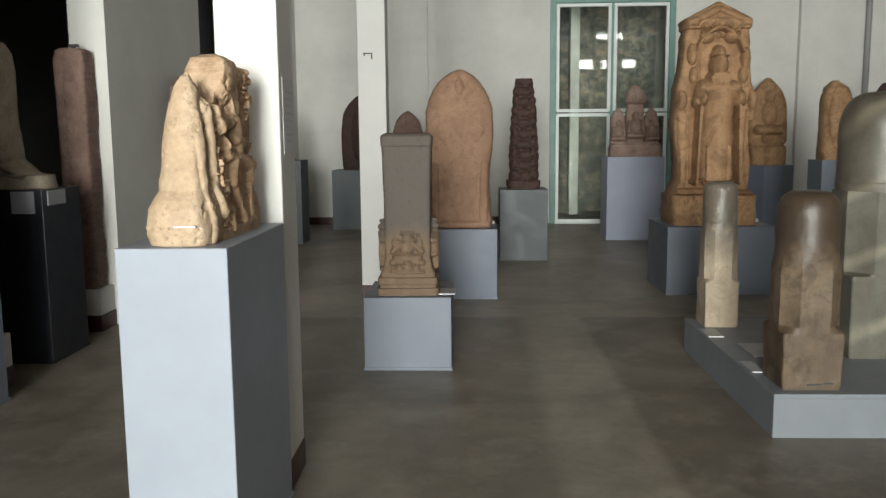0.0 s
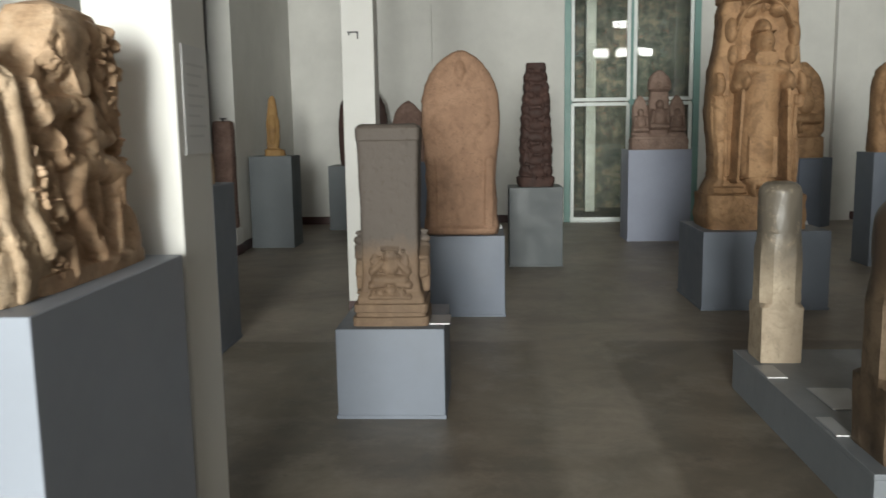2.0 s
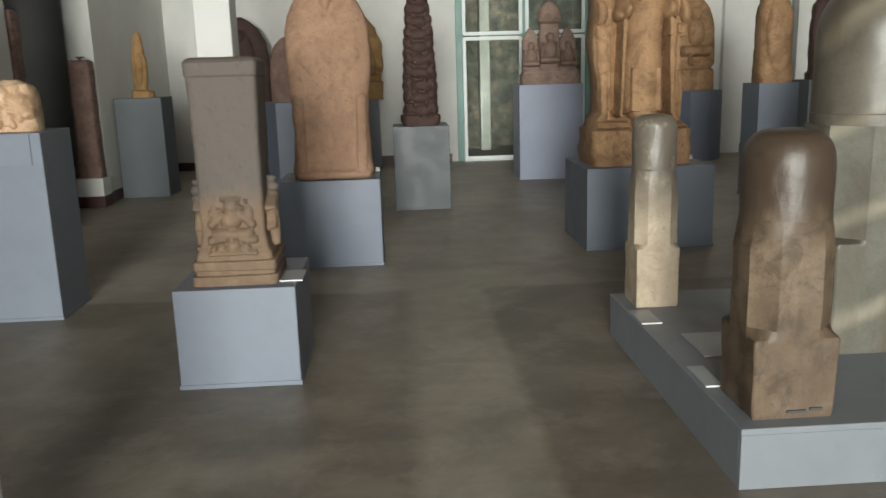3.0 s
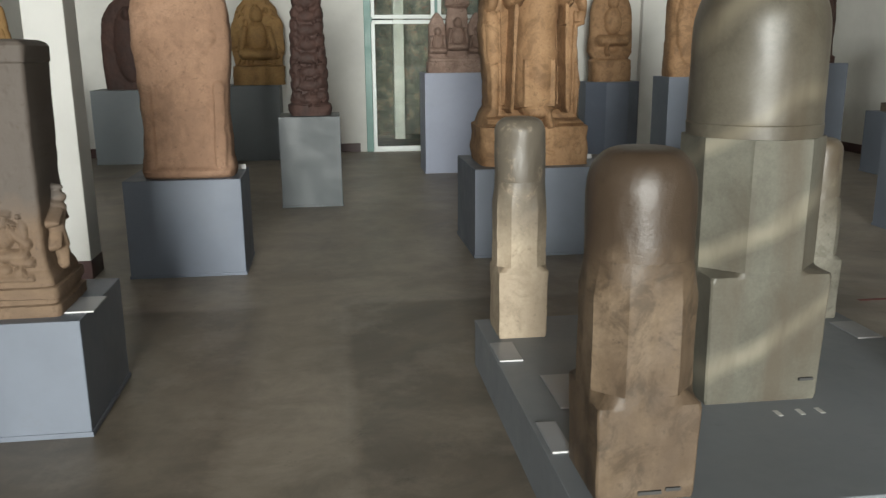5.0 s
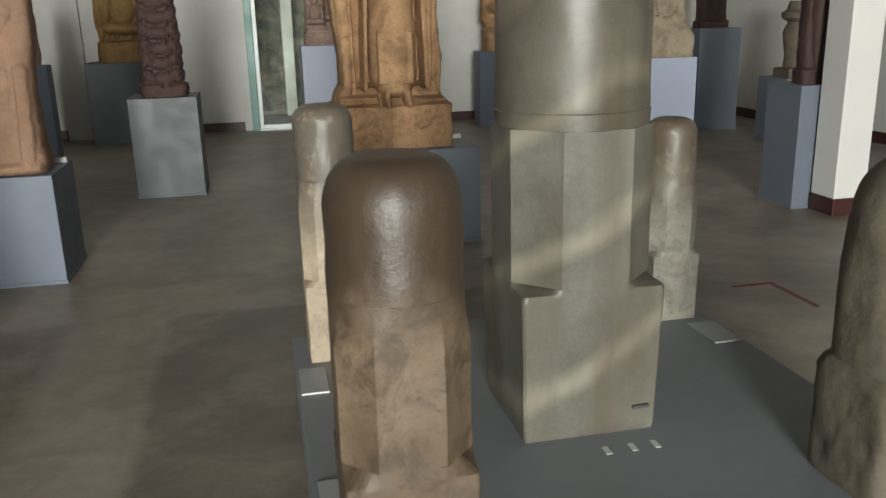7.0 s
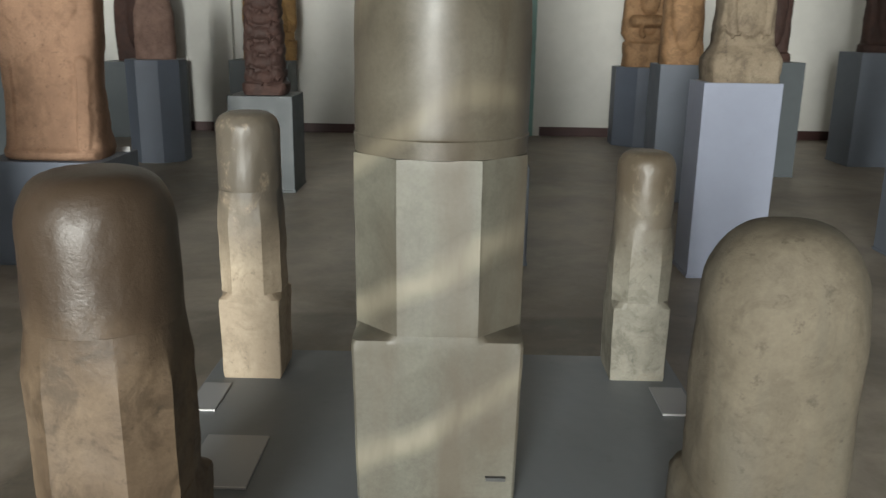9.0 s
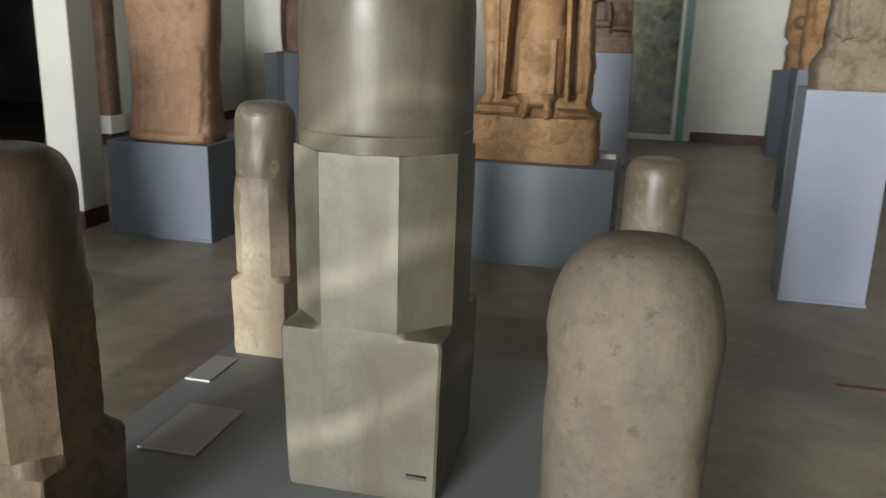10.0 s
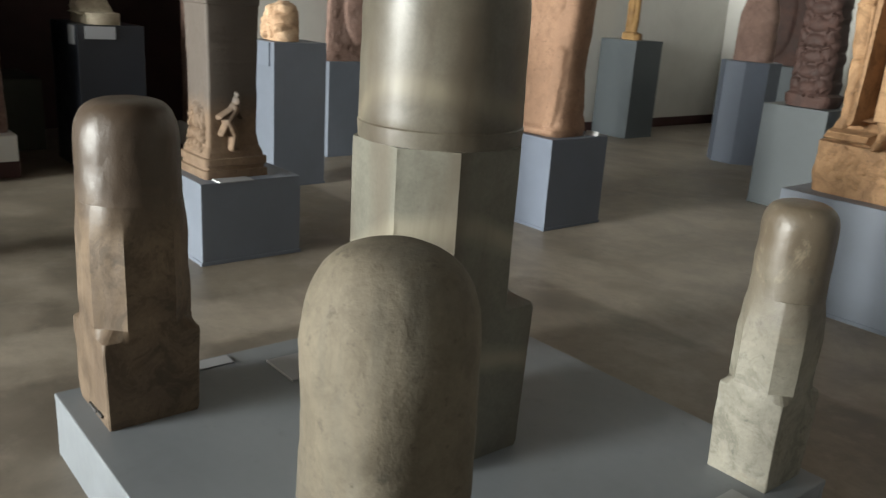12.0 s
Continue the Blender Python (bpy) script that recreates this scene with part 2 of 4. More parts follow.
def floor_material():
    m, t, b = nodes("worn_brown_concrete")
    co = coords(t)
    big = noise_tex(t, co, 0.55, 5, 0.6, 0.8)
    col = ramp(t, big, [(0.34, (0.200, 0.169, 0.135)), (0.50, (0.300, 0.258, 0.210)), (0.66, (0.395, 0.343, 0.284))])
    # cast shade painted into the floor colour, soft-edged, leaving a lit strip between
    sep = t.nodes.new("ShaderNodeSeparateXYZ")
    t.links.new(co, sep.inputs[0])
    wob = noise_tex(t, co, 2.5, 5, 0.7)

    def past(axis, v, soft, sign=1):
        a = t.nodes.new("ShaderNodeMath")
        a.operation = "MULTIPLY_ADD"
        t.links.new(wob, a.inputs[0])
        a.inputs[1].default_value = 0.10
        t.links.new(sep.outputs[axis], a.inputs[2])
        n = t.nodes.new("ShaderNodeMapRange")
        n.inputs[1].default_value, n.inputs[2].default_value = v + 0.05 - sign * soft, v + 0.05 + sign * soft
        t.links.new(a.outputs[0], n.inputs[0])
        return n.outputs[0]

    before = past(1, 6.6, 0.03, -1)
    east_shade = math_node(t, "MULTIPLY", math_node(t, "MULTIPLY", past(0, 1.01, 0.03), past(0, 3.7, 0.25, -1)), before)
    west_shade = math_node(t, "MULTIPLY", past(0, 0.50, 0.05, -1), before)
    # both shaded areas darken the base colour itself
    col = mix(t, east_shade, col, mix(t, 1.0, col, (0.62, 0.61, 0.59), "MULTIPLY"))
    col = mix(t, west_shade, col, mix(t, 1.0, col, (0.66, 0.65, 0.63), "MULTIPLY"))
    mid = noise_tex(t, co, 3.0, 8, 0.72, 0.5)
    col = mix(t, 0.6, col, ramp(t, mid, [(0.36, (0.42, 0.41, 0.39)), (0.60, (1, 1, 1))]), "MULTIPLY")
    worn = noise_tex(t, co, 2.3, 9, 0.7, 0.1)
    col = mix(t, ramp(t, worn, [(0.50, (0, 0, 0)), (0.74, (0.5, 0.5, 0.5))]), col, (0.37, 0.322, 0.268))
    scuff = noise_tex(t, co, 5.5, 9, 0.8, 0.3)
    col = mix(t, ramp(t, scuff, [(0.30, (0.6, 0.6, 0.6)), (0.40, (0, 0, 0))]), col, (0.055, 0.048, 0.042))
    t.links.new(col, b.inputs["Base Color"])
    t.links.new(ramp(t, mid, [(0.3, (0.36,) * 3), (0.7, (0.55,) * 3)]), b.inputs["Roughness"])
    bump(t, b, noise_tex(t, co, 22, 6, 0.7), 0.12, 0.004)
    return m


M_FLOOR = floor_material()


def glass_material():
    m, t, b = nodes("window_glass")
    b.inputs["Base Color"].default_value = (0.93, 0.96, 0.95, 1)
    b.inputs["Roughness"].default_value = 0.02
    b.inputs["Transmission Weight"].default_value = 1.0
    b.inputs["IOR"].default_value = 1.5
    bump(t, b, noise_tex(t, coords(t), 3.0, 2), 0.03, 0.01)
    return m


M_GLASS = glass_material()
M_RUBBLE = stone("mossy_rubble", (0.03, 0.04, 0.032), (0.13, 0.14, 0.11), (0.34, 0.27, 0.20), 0.9, 5.5, 0.8, 25, spots=(0.26, 0.11, 0.075))


# ---- builders ----
def finish(name, me, material, parent=None, label="", smooth=False):
    me.materials.append(material)
    if smooth:
        me.shade_smooth()
    ob = new(name, me)
    ob.parent = parent
    if label:
        ob["label"] = label
    return ob


def part(name, bm, material, parent=None, label="", smooth=False):
    me = bpy.data.meshes.new(name)
    bm.normal_update()
    bm.to_mesh(me)
    bm.free()
    return finish(name, me, material, parent, label, smooth)


def add_box(bm, x0, x1, y0, y1, z0, z1, bevel=0.0):
    r = bmesh.ops.create_cube(bm, size=1.0, matrix=Matrix.LocRotScale(((x0 + x1) / 2, (y0 + y1) / 2, (z0 + z1) / 2), None, (x1 - x0, y1 - y0, z1 - z0)))
    if bevel:
        es = list({e for v in r["verts"] for e in v.link_edges})
        bmesh.ops.bevel(bm, geom=es, offset=bevel, segments=2, profile=0.5, affect="EDGES")
    return bm


def box(name, x0, x1, y0, y1, z0, z1, material, parent=None, bevel=0.0, label=""):
    return part(name, add_box(bmesh.new(), x0, x1, y0, y1, z0, z1, bevel), material, parent, label)


def structure(ob, label, category):
    return tagged(ob, label, category, kind="structure")


def empty(name, x, y, z):
    ob = new(name)
    ob.matrix_basis = Matrix.Translation((x, y, z))
    ob.empty_display_size = 0.1
    return ob


def value_noise(p, seed):
    """Smooth lattice noise in 0..1 for an array of points."""
    i = np.floor(p).astype(np.int64)
    f = p - i
    f = f * f * (3 - 2 * f)
    out = np.zeros(len(p))
    for dx in (0, 1):
        for dy in (0, 1):
            for dz in (0, 1):
                h = (i[:, 0] + dx) * 374761393 + (i[:, 1] + dy) * 668265263 + (i[:, 2] + dz) * 2147483647 + seed * 974634541
                h = (h ^ (h >> 13)) * 1274126177
                h = ((h ^ (h >> 16)) & 0xFFFF) / 65535.0
                w = (f[:, 0] if dx else 1 - f[:, 0]) * (f[:, 1] if dy else 1 - f[:, 1]) * (f[:, 2] if dz else 1 - f[:, 2])
                out += w * h
    return out


def fbm(p, scale, seed, octaves=4):
    total, amp, norm = np.zeros(len(p)), 1.0, 0.0
    for k in range(octaves):
        total += amp * (value_noise(p * scale * 2 ** k + 17.3 * k, seed + k) - 0.5)
        norm += amp
        amp *= 0.55
    return total / norm


def grid_normals(v):
    du = np.roll(v, -1, 1) - np.roll(v, 1, 1)
    dv = np.gradient(v, axis=0)
    n = np.cross(du, dv)
    return n / np.maximum(np.linalg.norm(n, axis=2, keepdims=True), 1e-9)


def skin(name, bodies, material, parent=None, label="", sharp=50):
    """One mesh of closed bodies, each made of stacked rings v[row, column, xyz] and capped at both ends."""
    verts, faces = [], []
    for v in bodies if isinstance(bodies, list) else [bodies]:
        m, n, _ = v.shape
        o = len(verts)
        verts += v.reshape(-1, 3).tolist() + [v[0].mean(0).tolist(), v[-1].mean(0).tolist()]
        a = np.arange(m * n).reshape(m, n) + o
        b = np.roll(a, -1, 1)
        faces += np.stack([a[:-1], b[:-1], b[1:], a[1:]], 2).reshape(-1, 4).tolist()
        faces += [(o + m * n, int(b[0, k]), int(a[0, k])) for k in range(n)]
        faces += [(o + m * n + 1, int(a[-1, k]), int(b[-1, k])) for k in range(n)]
    me = bpy.data.meshes.new(name)
    me.from_pydata(verts, [], faces)
    me.update()
    ob = finish(name, me, material, parent, label, True)
    me.set_sharp_from_angle(angle=radians(sharp))
    return ob


def relief_height(x, z, prims):
    """The height of a carving made of ellipsoids (e), limbs (c), flat bands (f) and flat boxes (b), the highest at each place."""
    h = np.zeros_like(x)
    for pr in prims:
        if pr[0] == "b":
            _, x0, x1, z0, z1, soft, hh = pr
            inside = np.minimum(np.minimum(x - x0, x1 - x), np.minimum(z - z0, z1 - z))
            h = np.maximum(h, hh * np.clip(inside / soft, 0, 1))
            continue
        if pr[0] == "f":
            _, x0, z0, x1, z1, r, hh = pr
            d2 = max((x1 - x0) ** 2 + (z1 - z0) ** 2, 1e-9)
            s = np.clip(((x - x0) * (x1 - x0) + (z - z0) * (z1 - z0)) / d2, 0, 1)
            away = np.sqrt((x - x0 - s * (x1 - x0)) ** 2 + (z - z0 - s * (z1 - z0)) ** 2)
            h = np.maximum(h, hh * np.clip((r - away) / (0.3 * r), 0, 1))
            continue
        if pr[0] == "e":
            _, cx, cz, rx, rz, hh = pr
            q = 1 - ((x - cx) / rx) ** 2 - ((z - cz) / rz) ** 2
        else:
            _, x0, z0, x1, z1, r, hh = pr
            d2 = (x1 - x0) ** 2 + (z1 - z0) ** 2
            s = np.clip(((x - x0) * (x1 - x0) + (z - z0) * (z1 - z0)) / d2, 0, 1)
            q = 1 - ((x - x0 - s * (x1 - x0)) ** 2 + (z - z0 - s * (z1 - z0)) ** 2) / r ** 2
        h = np.maximum(h, hh * np.sqrt(np.maximum(q, 0)))
    return h


def slab(name, zk, lk, rk, dk, material, prims=(), front=70, rows=110, rough=0.012, seed=1, power=4.0, back=0.6, scallop=None, chip=0.01, cuts=(), raw=False, ragged=0.0):
    """An upright carved slab: heights zk with left and right edges lk, rk and depth dk; its face looks to -y, its foot is at z = 0."""
    z = np.unique(np.concatenate([np.linspace(zk[0], zk[-1], rows), zk]))
    left, right, depth = np.interp(z, zk, lk), np.interp(z, zk, rk), np.interp(z, zk, dk)
    if scallop:
        step, amp = scallop
        wave = amp * (np.abs(np.sin(np.pi * z / step)) - 0.6)
        left, right = left - wave, right + wave
    if ragged:
        line = np.stack([z * 0, z * 0, z], 1)
        left = left + ragged * 2 * fbm(line, 9, seed + 40, 3)
        right = right + ragged * 2 * fbm(line + 5.5, 9, seed + 50, 3)
    s = np.linspace(-1, 1, front)
    u = 0.55 * s + 0.45 * np.sin(np.pi / 2 * s)
    ub = np.linspace(1, -1, front // 3 + 2)[1:-1]
    uu = np.concatenate([u, ub])
    is_front = np.concatenate([np.ones(len(u)), np.zeros(len(ub))]).astype(bool)
    c, w = ((left + right) / 2)[:, None], ((right - left) / 2)[:, None]
    x = c + w * uu[None]
    edge = np.power(np.maximum(1 - np.abs(uu) ** power, 0), 1 / power)[None]
    d = depth[:, None]
    y = np.where(is_front[None], -d * edge, d * back * edge)
    zz = np.repeat(z[:, None], len(uu), 1)
    if prims:
        fade = np.clip((1 - np.abs(uu)) / 0.06, 0, 1)[None]
        y = y - np.where(is_front[None], relief_height(x, zz, prims) * fade, 0)
    if cuts:
        y = y + np.where(is_front[None], relief_height(x, zz, cuts), 0)
    v = np.stack([x, y, zz], 2)
    nrm = grid_normals(v)
    flat = v.reshape(-1, 3)
    amount = rough * 2.4 * fbm(flat, 9, seed) + chip * 3 * np.minimum(fbm(flat, 24, seed + 9) + 0.12, 0)
    amount += rough * 1.3 * fbm(flat, 2.5, seed + 5)
    amount = amount.reshape(v.shape[:2])
    amount[0] = 0
    v = v + nrm * amount[:, :, None]
    v[0, :, 2] = z[0]
    v[:, :, 2] = np.maximum(v[:, :, 2], z[0])
    return v if raw else skin(name, v, material)


def turned(name, profile, material, n=96, rough=0.004, seed=1, sharp=40, lumps=0.0):
    """A pillar of stacked sections. profile rows: z, shape ('sq', 'oct', 'round', a number for a superellipse, or ('cut', f): a square with its corners cut so that each face keeps the share f), half width x, half width y."""
    th = np.linspace(0, 2 * np.pi, n, endpoint=False) + np.pi / 4
    shares = {row[1][1] for row in profile if isinstance(row[1], tuple)}
    extra = [k * np.pi / 2 + sign * math.atan(f) for f in shares for k in range(4) for sign in (-1, 1)]
    th = np.unique(np.round(np.mod(np.concatenate([th, extra]), 2 * np.pi), 6))
    n = len(th)
    co, si = np.cos(th), np.sin(th)
    rings = []
    for z, shape, wx, wy in profile:
        if isinstance(shape, tuple):
            f = shape[1]
            r = np.minimum(1 / np.maximum(np.maximum(np.abs(co), np.abs(si)), 1e-6), (1 + f) / (np.abs(co) + np.abs(si)))
            x, y = wx * r * co, wy * r * si
        elif shape == "oct":
            a = np.mod(th + np.pi / 8, np.pi / 4) - np.pi / 8
            r = 1 / np.cos(a)
            x, y = wx * r * co, wy * r * si
        else:
            p = {"sq": 24.0, "round": 2.0}.get(shape, shape)
            r = (np.abs(co) ** p + np.abs(si) ** p) ** (-1 / p)
            x, y = wx * r * co, wy * r * si
        rings.append(np.stack([x, y, np.full(n, z)], 1))
    rows = [rings[0]]
    for a, b in zip(rings[:-1], rings[1:]):
        k = max(1, int(abs(b[0, 2] - a[0, 2]) / 0.02))
        rows += [a + (b - a) * j / k for j in range(1, k + 1)]
    v = np.array(rows)
    flat = v.reshape(-1, 3)
    nrm = grid_normals(v)
    amount = rough * 3 * fbm(flat, 12, seed) + lumps * 3 * fbm(flat, 4, seed + 4) + rough * 3 * np.minimum(fbm(flat, 30, seed + 8) + 0.15, 0)
    amount = amount.reshape(v.shape[:2])
    amount[0] = 0
    v = v + nrm * amount[:, :, None] * np.array([1, 1, 0.3])
    v[:, :, 2] = np.maximum(v[:, :, 2], profile[0][0])
    return skin(name, v, material, sharp=sharp)


def dome(z0, z1, w, p=2.0, k=9, flat=0.8):
    """Profile rows that round a shaft of half width w off between z0 and z1."""
    return [(z0 + (z1 - z0) * math.sin(a), p, w * max(0.02, math.cos(a) ** flat), w * max(0.02, math.cos(a) ** flat)) for a in (math.pi / 2 * j / k for j in range(k + 1))]


def ornament(seed, cx, cz, w, h, count, r, height):
    """Small busy carving: knobs and short curls scattered over an area."""
    rnd = random.Random(seed)
    out = []
    for _ in range(count):
        x, z, a, k = cx + rnd.uniform(-w, w), cz + rnd.uniform(-h, h), rnd.uniform(0, 6.28), rnd.uniform(0.6, 1.3)
        if rnd.random() < 0.5:
            out.append(("e", x, z, r * k, r * rnd.uniform(0.7, 1.6), height * k))
        else:
            out.append(("c", x, z, x + 2.2 * r * math.cos(a), z + 2.2 * r * math.sin(a), r * 0.55, height * k))
    return out


def turn_body(v, degrees, dx, dy, dz):
    c, s = math.cos(radians(degrees)), math.sin(radians(degrees))
    x, y, z = v[..., 0], v[..., 1], v[..., 2]
    return np.stack([c * x - s * y + dx, s * x + c * y + dy, z + dz], -1)


def place(ob, x, y, z, turn=0.0):
    ob.matrix_basis = pose(x, y, z, 0, 0, turn)
    return ob


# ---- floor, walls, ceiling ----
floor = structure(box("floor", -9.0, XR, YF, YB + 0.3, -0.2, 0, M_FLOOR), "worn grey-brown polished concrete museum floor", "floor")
structure(box("ceiling", -9.0, XR + 0.3, YF - 0.3, YB + 0.3, CEIL, CEIL + 0.2, M_CEIL), "unseen dark brown ceiling that keeps bounced light low", "ceiling")

DOOR_X0, DOOR_X1, DOOR_TOP = 1.46, 3.60, 3.90
bm = bmesh.new()
add_box(bm, -9.0, DOOR_X0, YB, YB + 0.3, 0, CEIL)
add_box(bm, DOOR_X1, XR + 0.3, YB, YB + 0.3, 0, CEIL)
add_box(bm, DOOR_X0, DOOR_X1, YB, YB + 0.3, DOOR_TOP, CEIL)
structure(part("wall_north", bm, M_WALL), "white plastered wall with a tall glazed door opening", "wall")
structure(box("wall_east", XR, XR + 0.3, 6.5, YB, 0, CEIL, M_WALL), "white plastered side wall", "wall")
# out-of-view length, darkened to weaken fill on the shaded faces
structure(box("wall_east_front", XR, XR + 0.3, YF, 6.5, 0, CEIL, M_FRONT), "unseen side wall of the front bays, dark grey to cut bounced light", "wall")

# the left wall: three lengths with door openings between them
bm = bmesh.new()
LEFT_RUNS = [(3.0, 4.32, XL), (6.36, 8.72, XL), (11.2, YB, XL2)]
for y0, y1, x in LEFT_RUNS:
    add_box(bm, x - 0.30, x, y0, y1, 0, CEIL)
for y0, y1 in ((4.32, 6.36), (8.72, 11.2)):
    add_box(bm, XL - 0.30, XL, y0, y1, 3.4, CEIL)
# out-of-view length, darkened like the one opposite
structure(box("wall_west_front", XL - 0.30, XL, YF, 3.0, 0, CEIL, M_FRONT), "unseen side wall of the front bays, dark grey to cut bounced light", "wall")
structure(part("wall_west", bm, M_WALL), "white plastered wall with two tall openings into a dark room", "wall")
# the side room's lack of light is put into this wall's near-black colour
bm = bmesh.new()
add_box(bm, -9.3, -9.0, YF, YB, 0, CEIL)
structure(part("wall_dark_room", bm, M_DARK), "wall of the unlit side room, its darkness put into a near-black colour", "wall")

# the front wall, dark to cut fill, with an assumed tall doorway and two rows of vents under the ceiling
bm = bmesh.new()
D0, D1 = FRONT_OPENINGS[0]
add_box(bm, -9.3, D0, YF - 0.3, YF, 0, 4.5)
add_box(bm, D1, XR + 0.3, YF - 0.3, YF, 0, 4.5)
VENT_X0 = -2.8
for z0, z1 in ((4.5, 4.75), (5.10, 6.05), (6.33, CEIL)):
    add_box(bm, -9.3, XR + 0.3, YF - 0.3, YF, z0, z1)
for z0, z1, step, solid in ((4.75, 5.10, 1.0, 0.35), (6.05, 6.33, 2.2, 1.0)):
    add_box(bm, -9.3, VENT_X0, YF - 0.3, YF, z0, z1)
    x = VENT_X0 + step - solid
    while x < XR + 0.3:
        add_box(bm, x, min(x + solid, XR + 0.3), YF - 0.3, YF, z0, z1)
        x += step
structure(part("wall_south", bm, M_FRONT), "dark grey front wall out of view, with an assumed doorway and vent rows", "wall")
structure(box("ground", -60, 60, -120, YF - 0.3, -0.25, -0.02, M_FLOOR), "pale paved yard outside the doorways", "ground")

# pilasters on the back wall and the free-standing columns
SK = 0.13


def column(name, x0, x1, y0, y1, label, shaft=M_COLUMN):
    ob = structure(empty(name, (x0 + x1) / 2, (y0 + y1) / 2, 0), label, "column")
    bm = add_box(bmesh.new(), -(x1 - x0) / 2, (x1 - x0) / 2, -(y1 - y0) / 2, (y1 - y0) / 2, SK, CEIL, 0.006)
    part("shaft", bm, shaft, ob)
    e = 0.004
    bm = add_box(bmesh.new(), -(x1 - x0) / 2 - e, (x1 - x0) / 2 + e, -(y1 - y0) / 2 - e, (y1 - y0) / 2 + e, 0, SK, 0.004)
    part("skirting", bm, M_RED, ob, "dark red painted skirting band")
    return ob


column("column_1", -0.96, -0.70, 3.08, 3.36, "square white painted column with a dark red foot")
column("column_2", -0.96, -0.70, 7.44, 7.71, "square white painted column with a dark red foot")
column("column_3", 5.70, 5.97, 7.48, 7.75, "square white painted column with a dark red foot")
column("column_4", 5.70, 5.97, 3.08, 3.36, "square white painted column with a dark red foot")
for x0 in (-0.98, 5.68):
    structure(box("pilaster", x0, x0 + 0.32, YB - 0.12, YB, 0, CEIL, M_WALL), "shallow white pilaster on the back wall", "pilaster")

bm = bmesh.new()
for x0, x1 in ((XL2, -0.99), (-0.65, DOOR_X0 - 0.1), (DOOR_X1 + 0.1, 5.67), (6.01, XR)):
    add_box(bm, x0, x1, YB - 0.012, YB, 0, SK)
structure(part("baseboard", bm, M_RED), "dark red painted skirting along the back wall", "baseboard")
bm = bmesh.new()
for y0, y1, x in LEFT_RUNS:
    add_box(bm, x, x + 0.012, y0, min(y1, YB - 0.012), 0, SK)
add_box(bm, XR - 0.012, XR, YF, YB - 0.012, 0, SK)
structure(part("baseboard", bm, M_RED), "dark red painted skirting along the side walls", "baseboard")


# ---- the tall glazed door in the back wall ----
def glazed_door():
    ob = structure(empty("door_1", (DOOR_X0 + DOOR_X1) / 2, YB, 0), "tall closed glazed double door with green outer frame and white sashes", "door")
    X0, X1, mid = DOOR_X0 - ob.location.x, DOOR_X1 - ob.location.x, 0.0
    bm = bmesh.new()
    add_box(bm, X0, X0 + 0.10, -0.05, 0.12, 0, DOOR_TOP, 0.006)
    add_box(bm, X1 - 0.10, X1, -0.05, 0.12, 0, DOOR_TOP, 0.006)
    add_box(bm, X0 + 0.10, X1 - 0.10, -0.05, 0.12, DOOR_TOP - 0.1, DOOR_TOP, 0.006)
    part("frame", bm, M_GREEN, ob, "green painted outer frame")
    for a, b in ((X0 + 0.105, -0.022), (0.022, X1 - 0.105)):
        for z0, z1 in ((0.02, 1.93), (1.95, DOOR_TOP - 0.105)):
            bm = bmesh.new()
            w = 0.055
            add_box(bm, a, a + w, -0.03, 0.02, z0, z1, 0.004)
            add_box(bm, b - w, b, -0.03, 0.02, z0, z1, 0.004)
            add_box(bm, a + w, b - w, -0.03, 0.02, z0, z0 + w, 0.004)
            add_box(bm, a + w, b - w, -0.03, 0.02, z1 - w, z1, 0.004)
            sash = part("sash", bm, M_WHITEFRAME, ob, "white painted sash")
            pane = part("pane", add_box(bmesh.new(), a + w, b - w, -0.006, 0.0, z0 + w, z1 - w), M_GLASS, sash, "clear glass pane")
            pane.visible_shadow = False
    part("mullion", add_box(bmesh.new(), -0.02, 0.02, -0.04, 0.06, 0, DOOR_TOP - 0.1, 0.004), M_GREEN, ob)
    for x in (X0 + 0.02, X1 - 0.12, -0.05):
        part("hinge", add_box(bmesh.new(), x, x + 0.10, -0.07, -0.052, 1.90, 1.97, 0.004), M_GREEN, ob)
    part("threshold", add_box(bmesh.new(), X0 + 0.10, X1 - 0.10, -0.06, 0.1, 0.0, 0.018, 0.003), M_WHITEFRAME, ob)


glazed_door()
bm = bmesh.new()
add_box(bm, 0.2, 5.0, 17.0, 17.2, -0.2, 5.0)
# added sides and part roof: block most skylight, leaving a slit at the back
add_box(bm, 0.0, 0.2, YB + 0.3, 17.2, -0.2, 5.0)
add_box(bm, 5.0, 5.2, YB + 0.3, 17.2, -0.2, 5.0)
add_box(bm, 0.0, 5.2, YB + 0.3, 15.6, 5.0, 5.2)
structure(part("backdrop", bm, M_RUBBLE), "dark mossy wall behind the glazed door, with added sides and part roof limiting skylight", "backdrop")
structure(box("ground", 0.2, 5.0, YB + 0.3, 17.0, -0.2, -0.01, M_RUBBLE), "dark ground behind the glazed door", "ground")
post = tagged(box("post", 2.02, 2.2, 16.2, 16.4, -0.01, 5.0, M_POST, bevel=0.01), "pale grey post standing behind the glazed door", "post")

pipe = bmesh.new()
bmesh.ops.create_cone(pipe, cap_ends=True, segments=16, radius1=0.05, radius2=0.05, depth=CEIL - 0.14, matrix=Matrix.Translation((6.84, YB - 0.055, CEIL / 2 + 0.07)))
tagged(part("downpipe", pipe, M_PIPE, smooth=True), "grey painted pipe running up the back wall", "pipe")


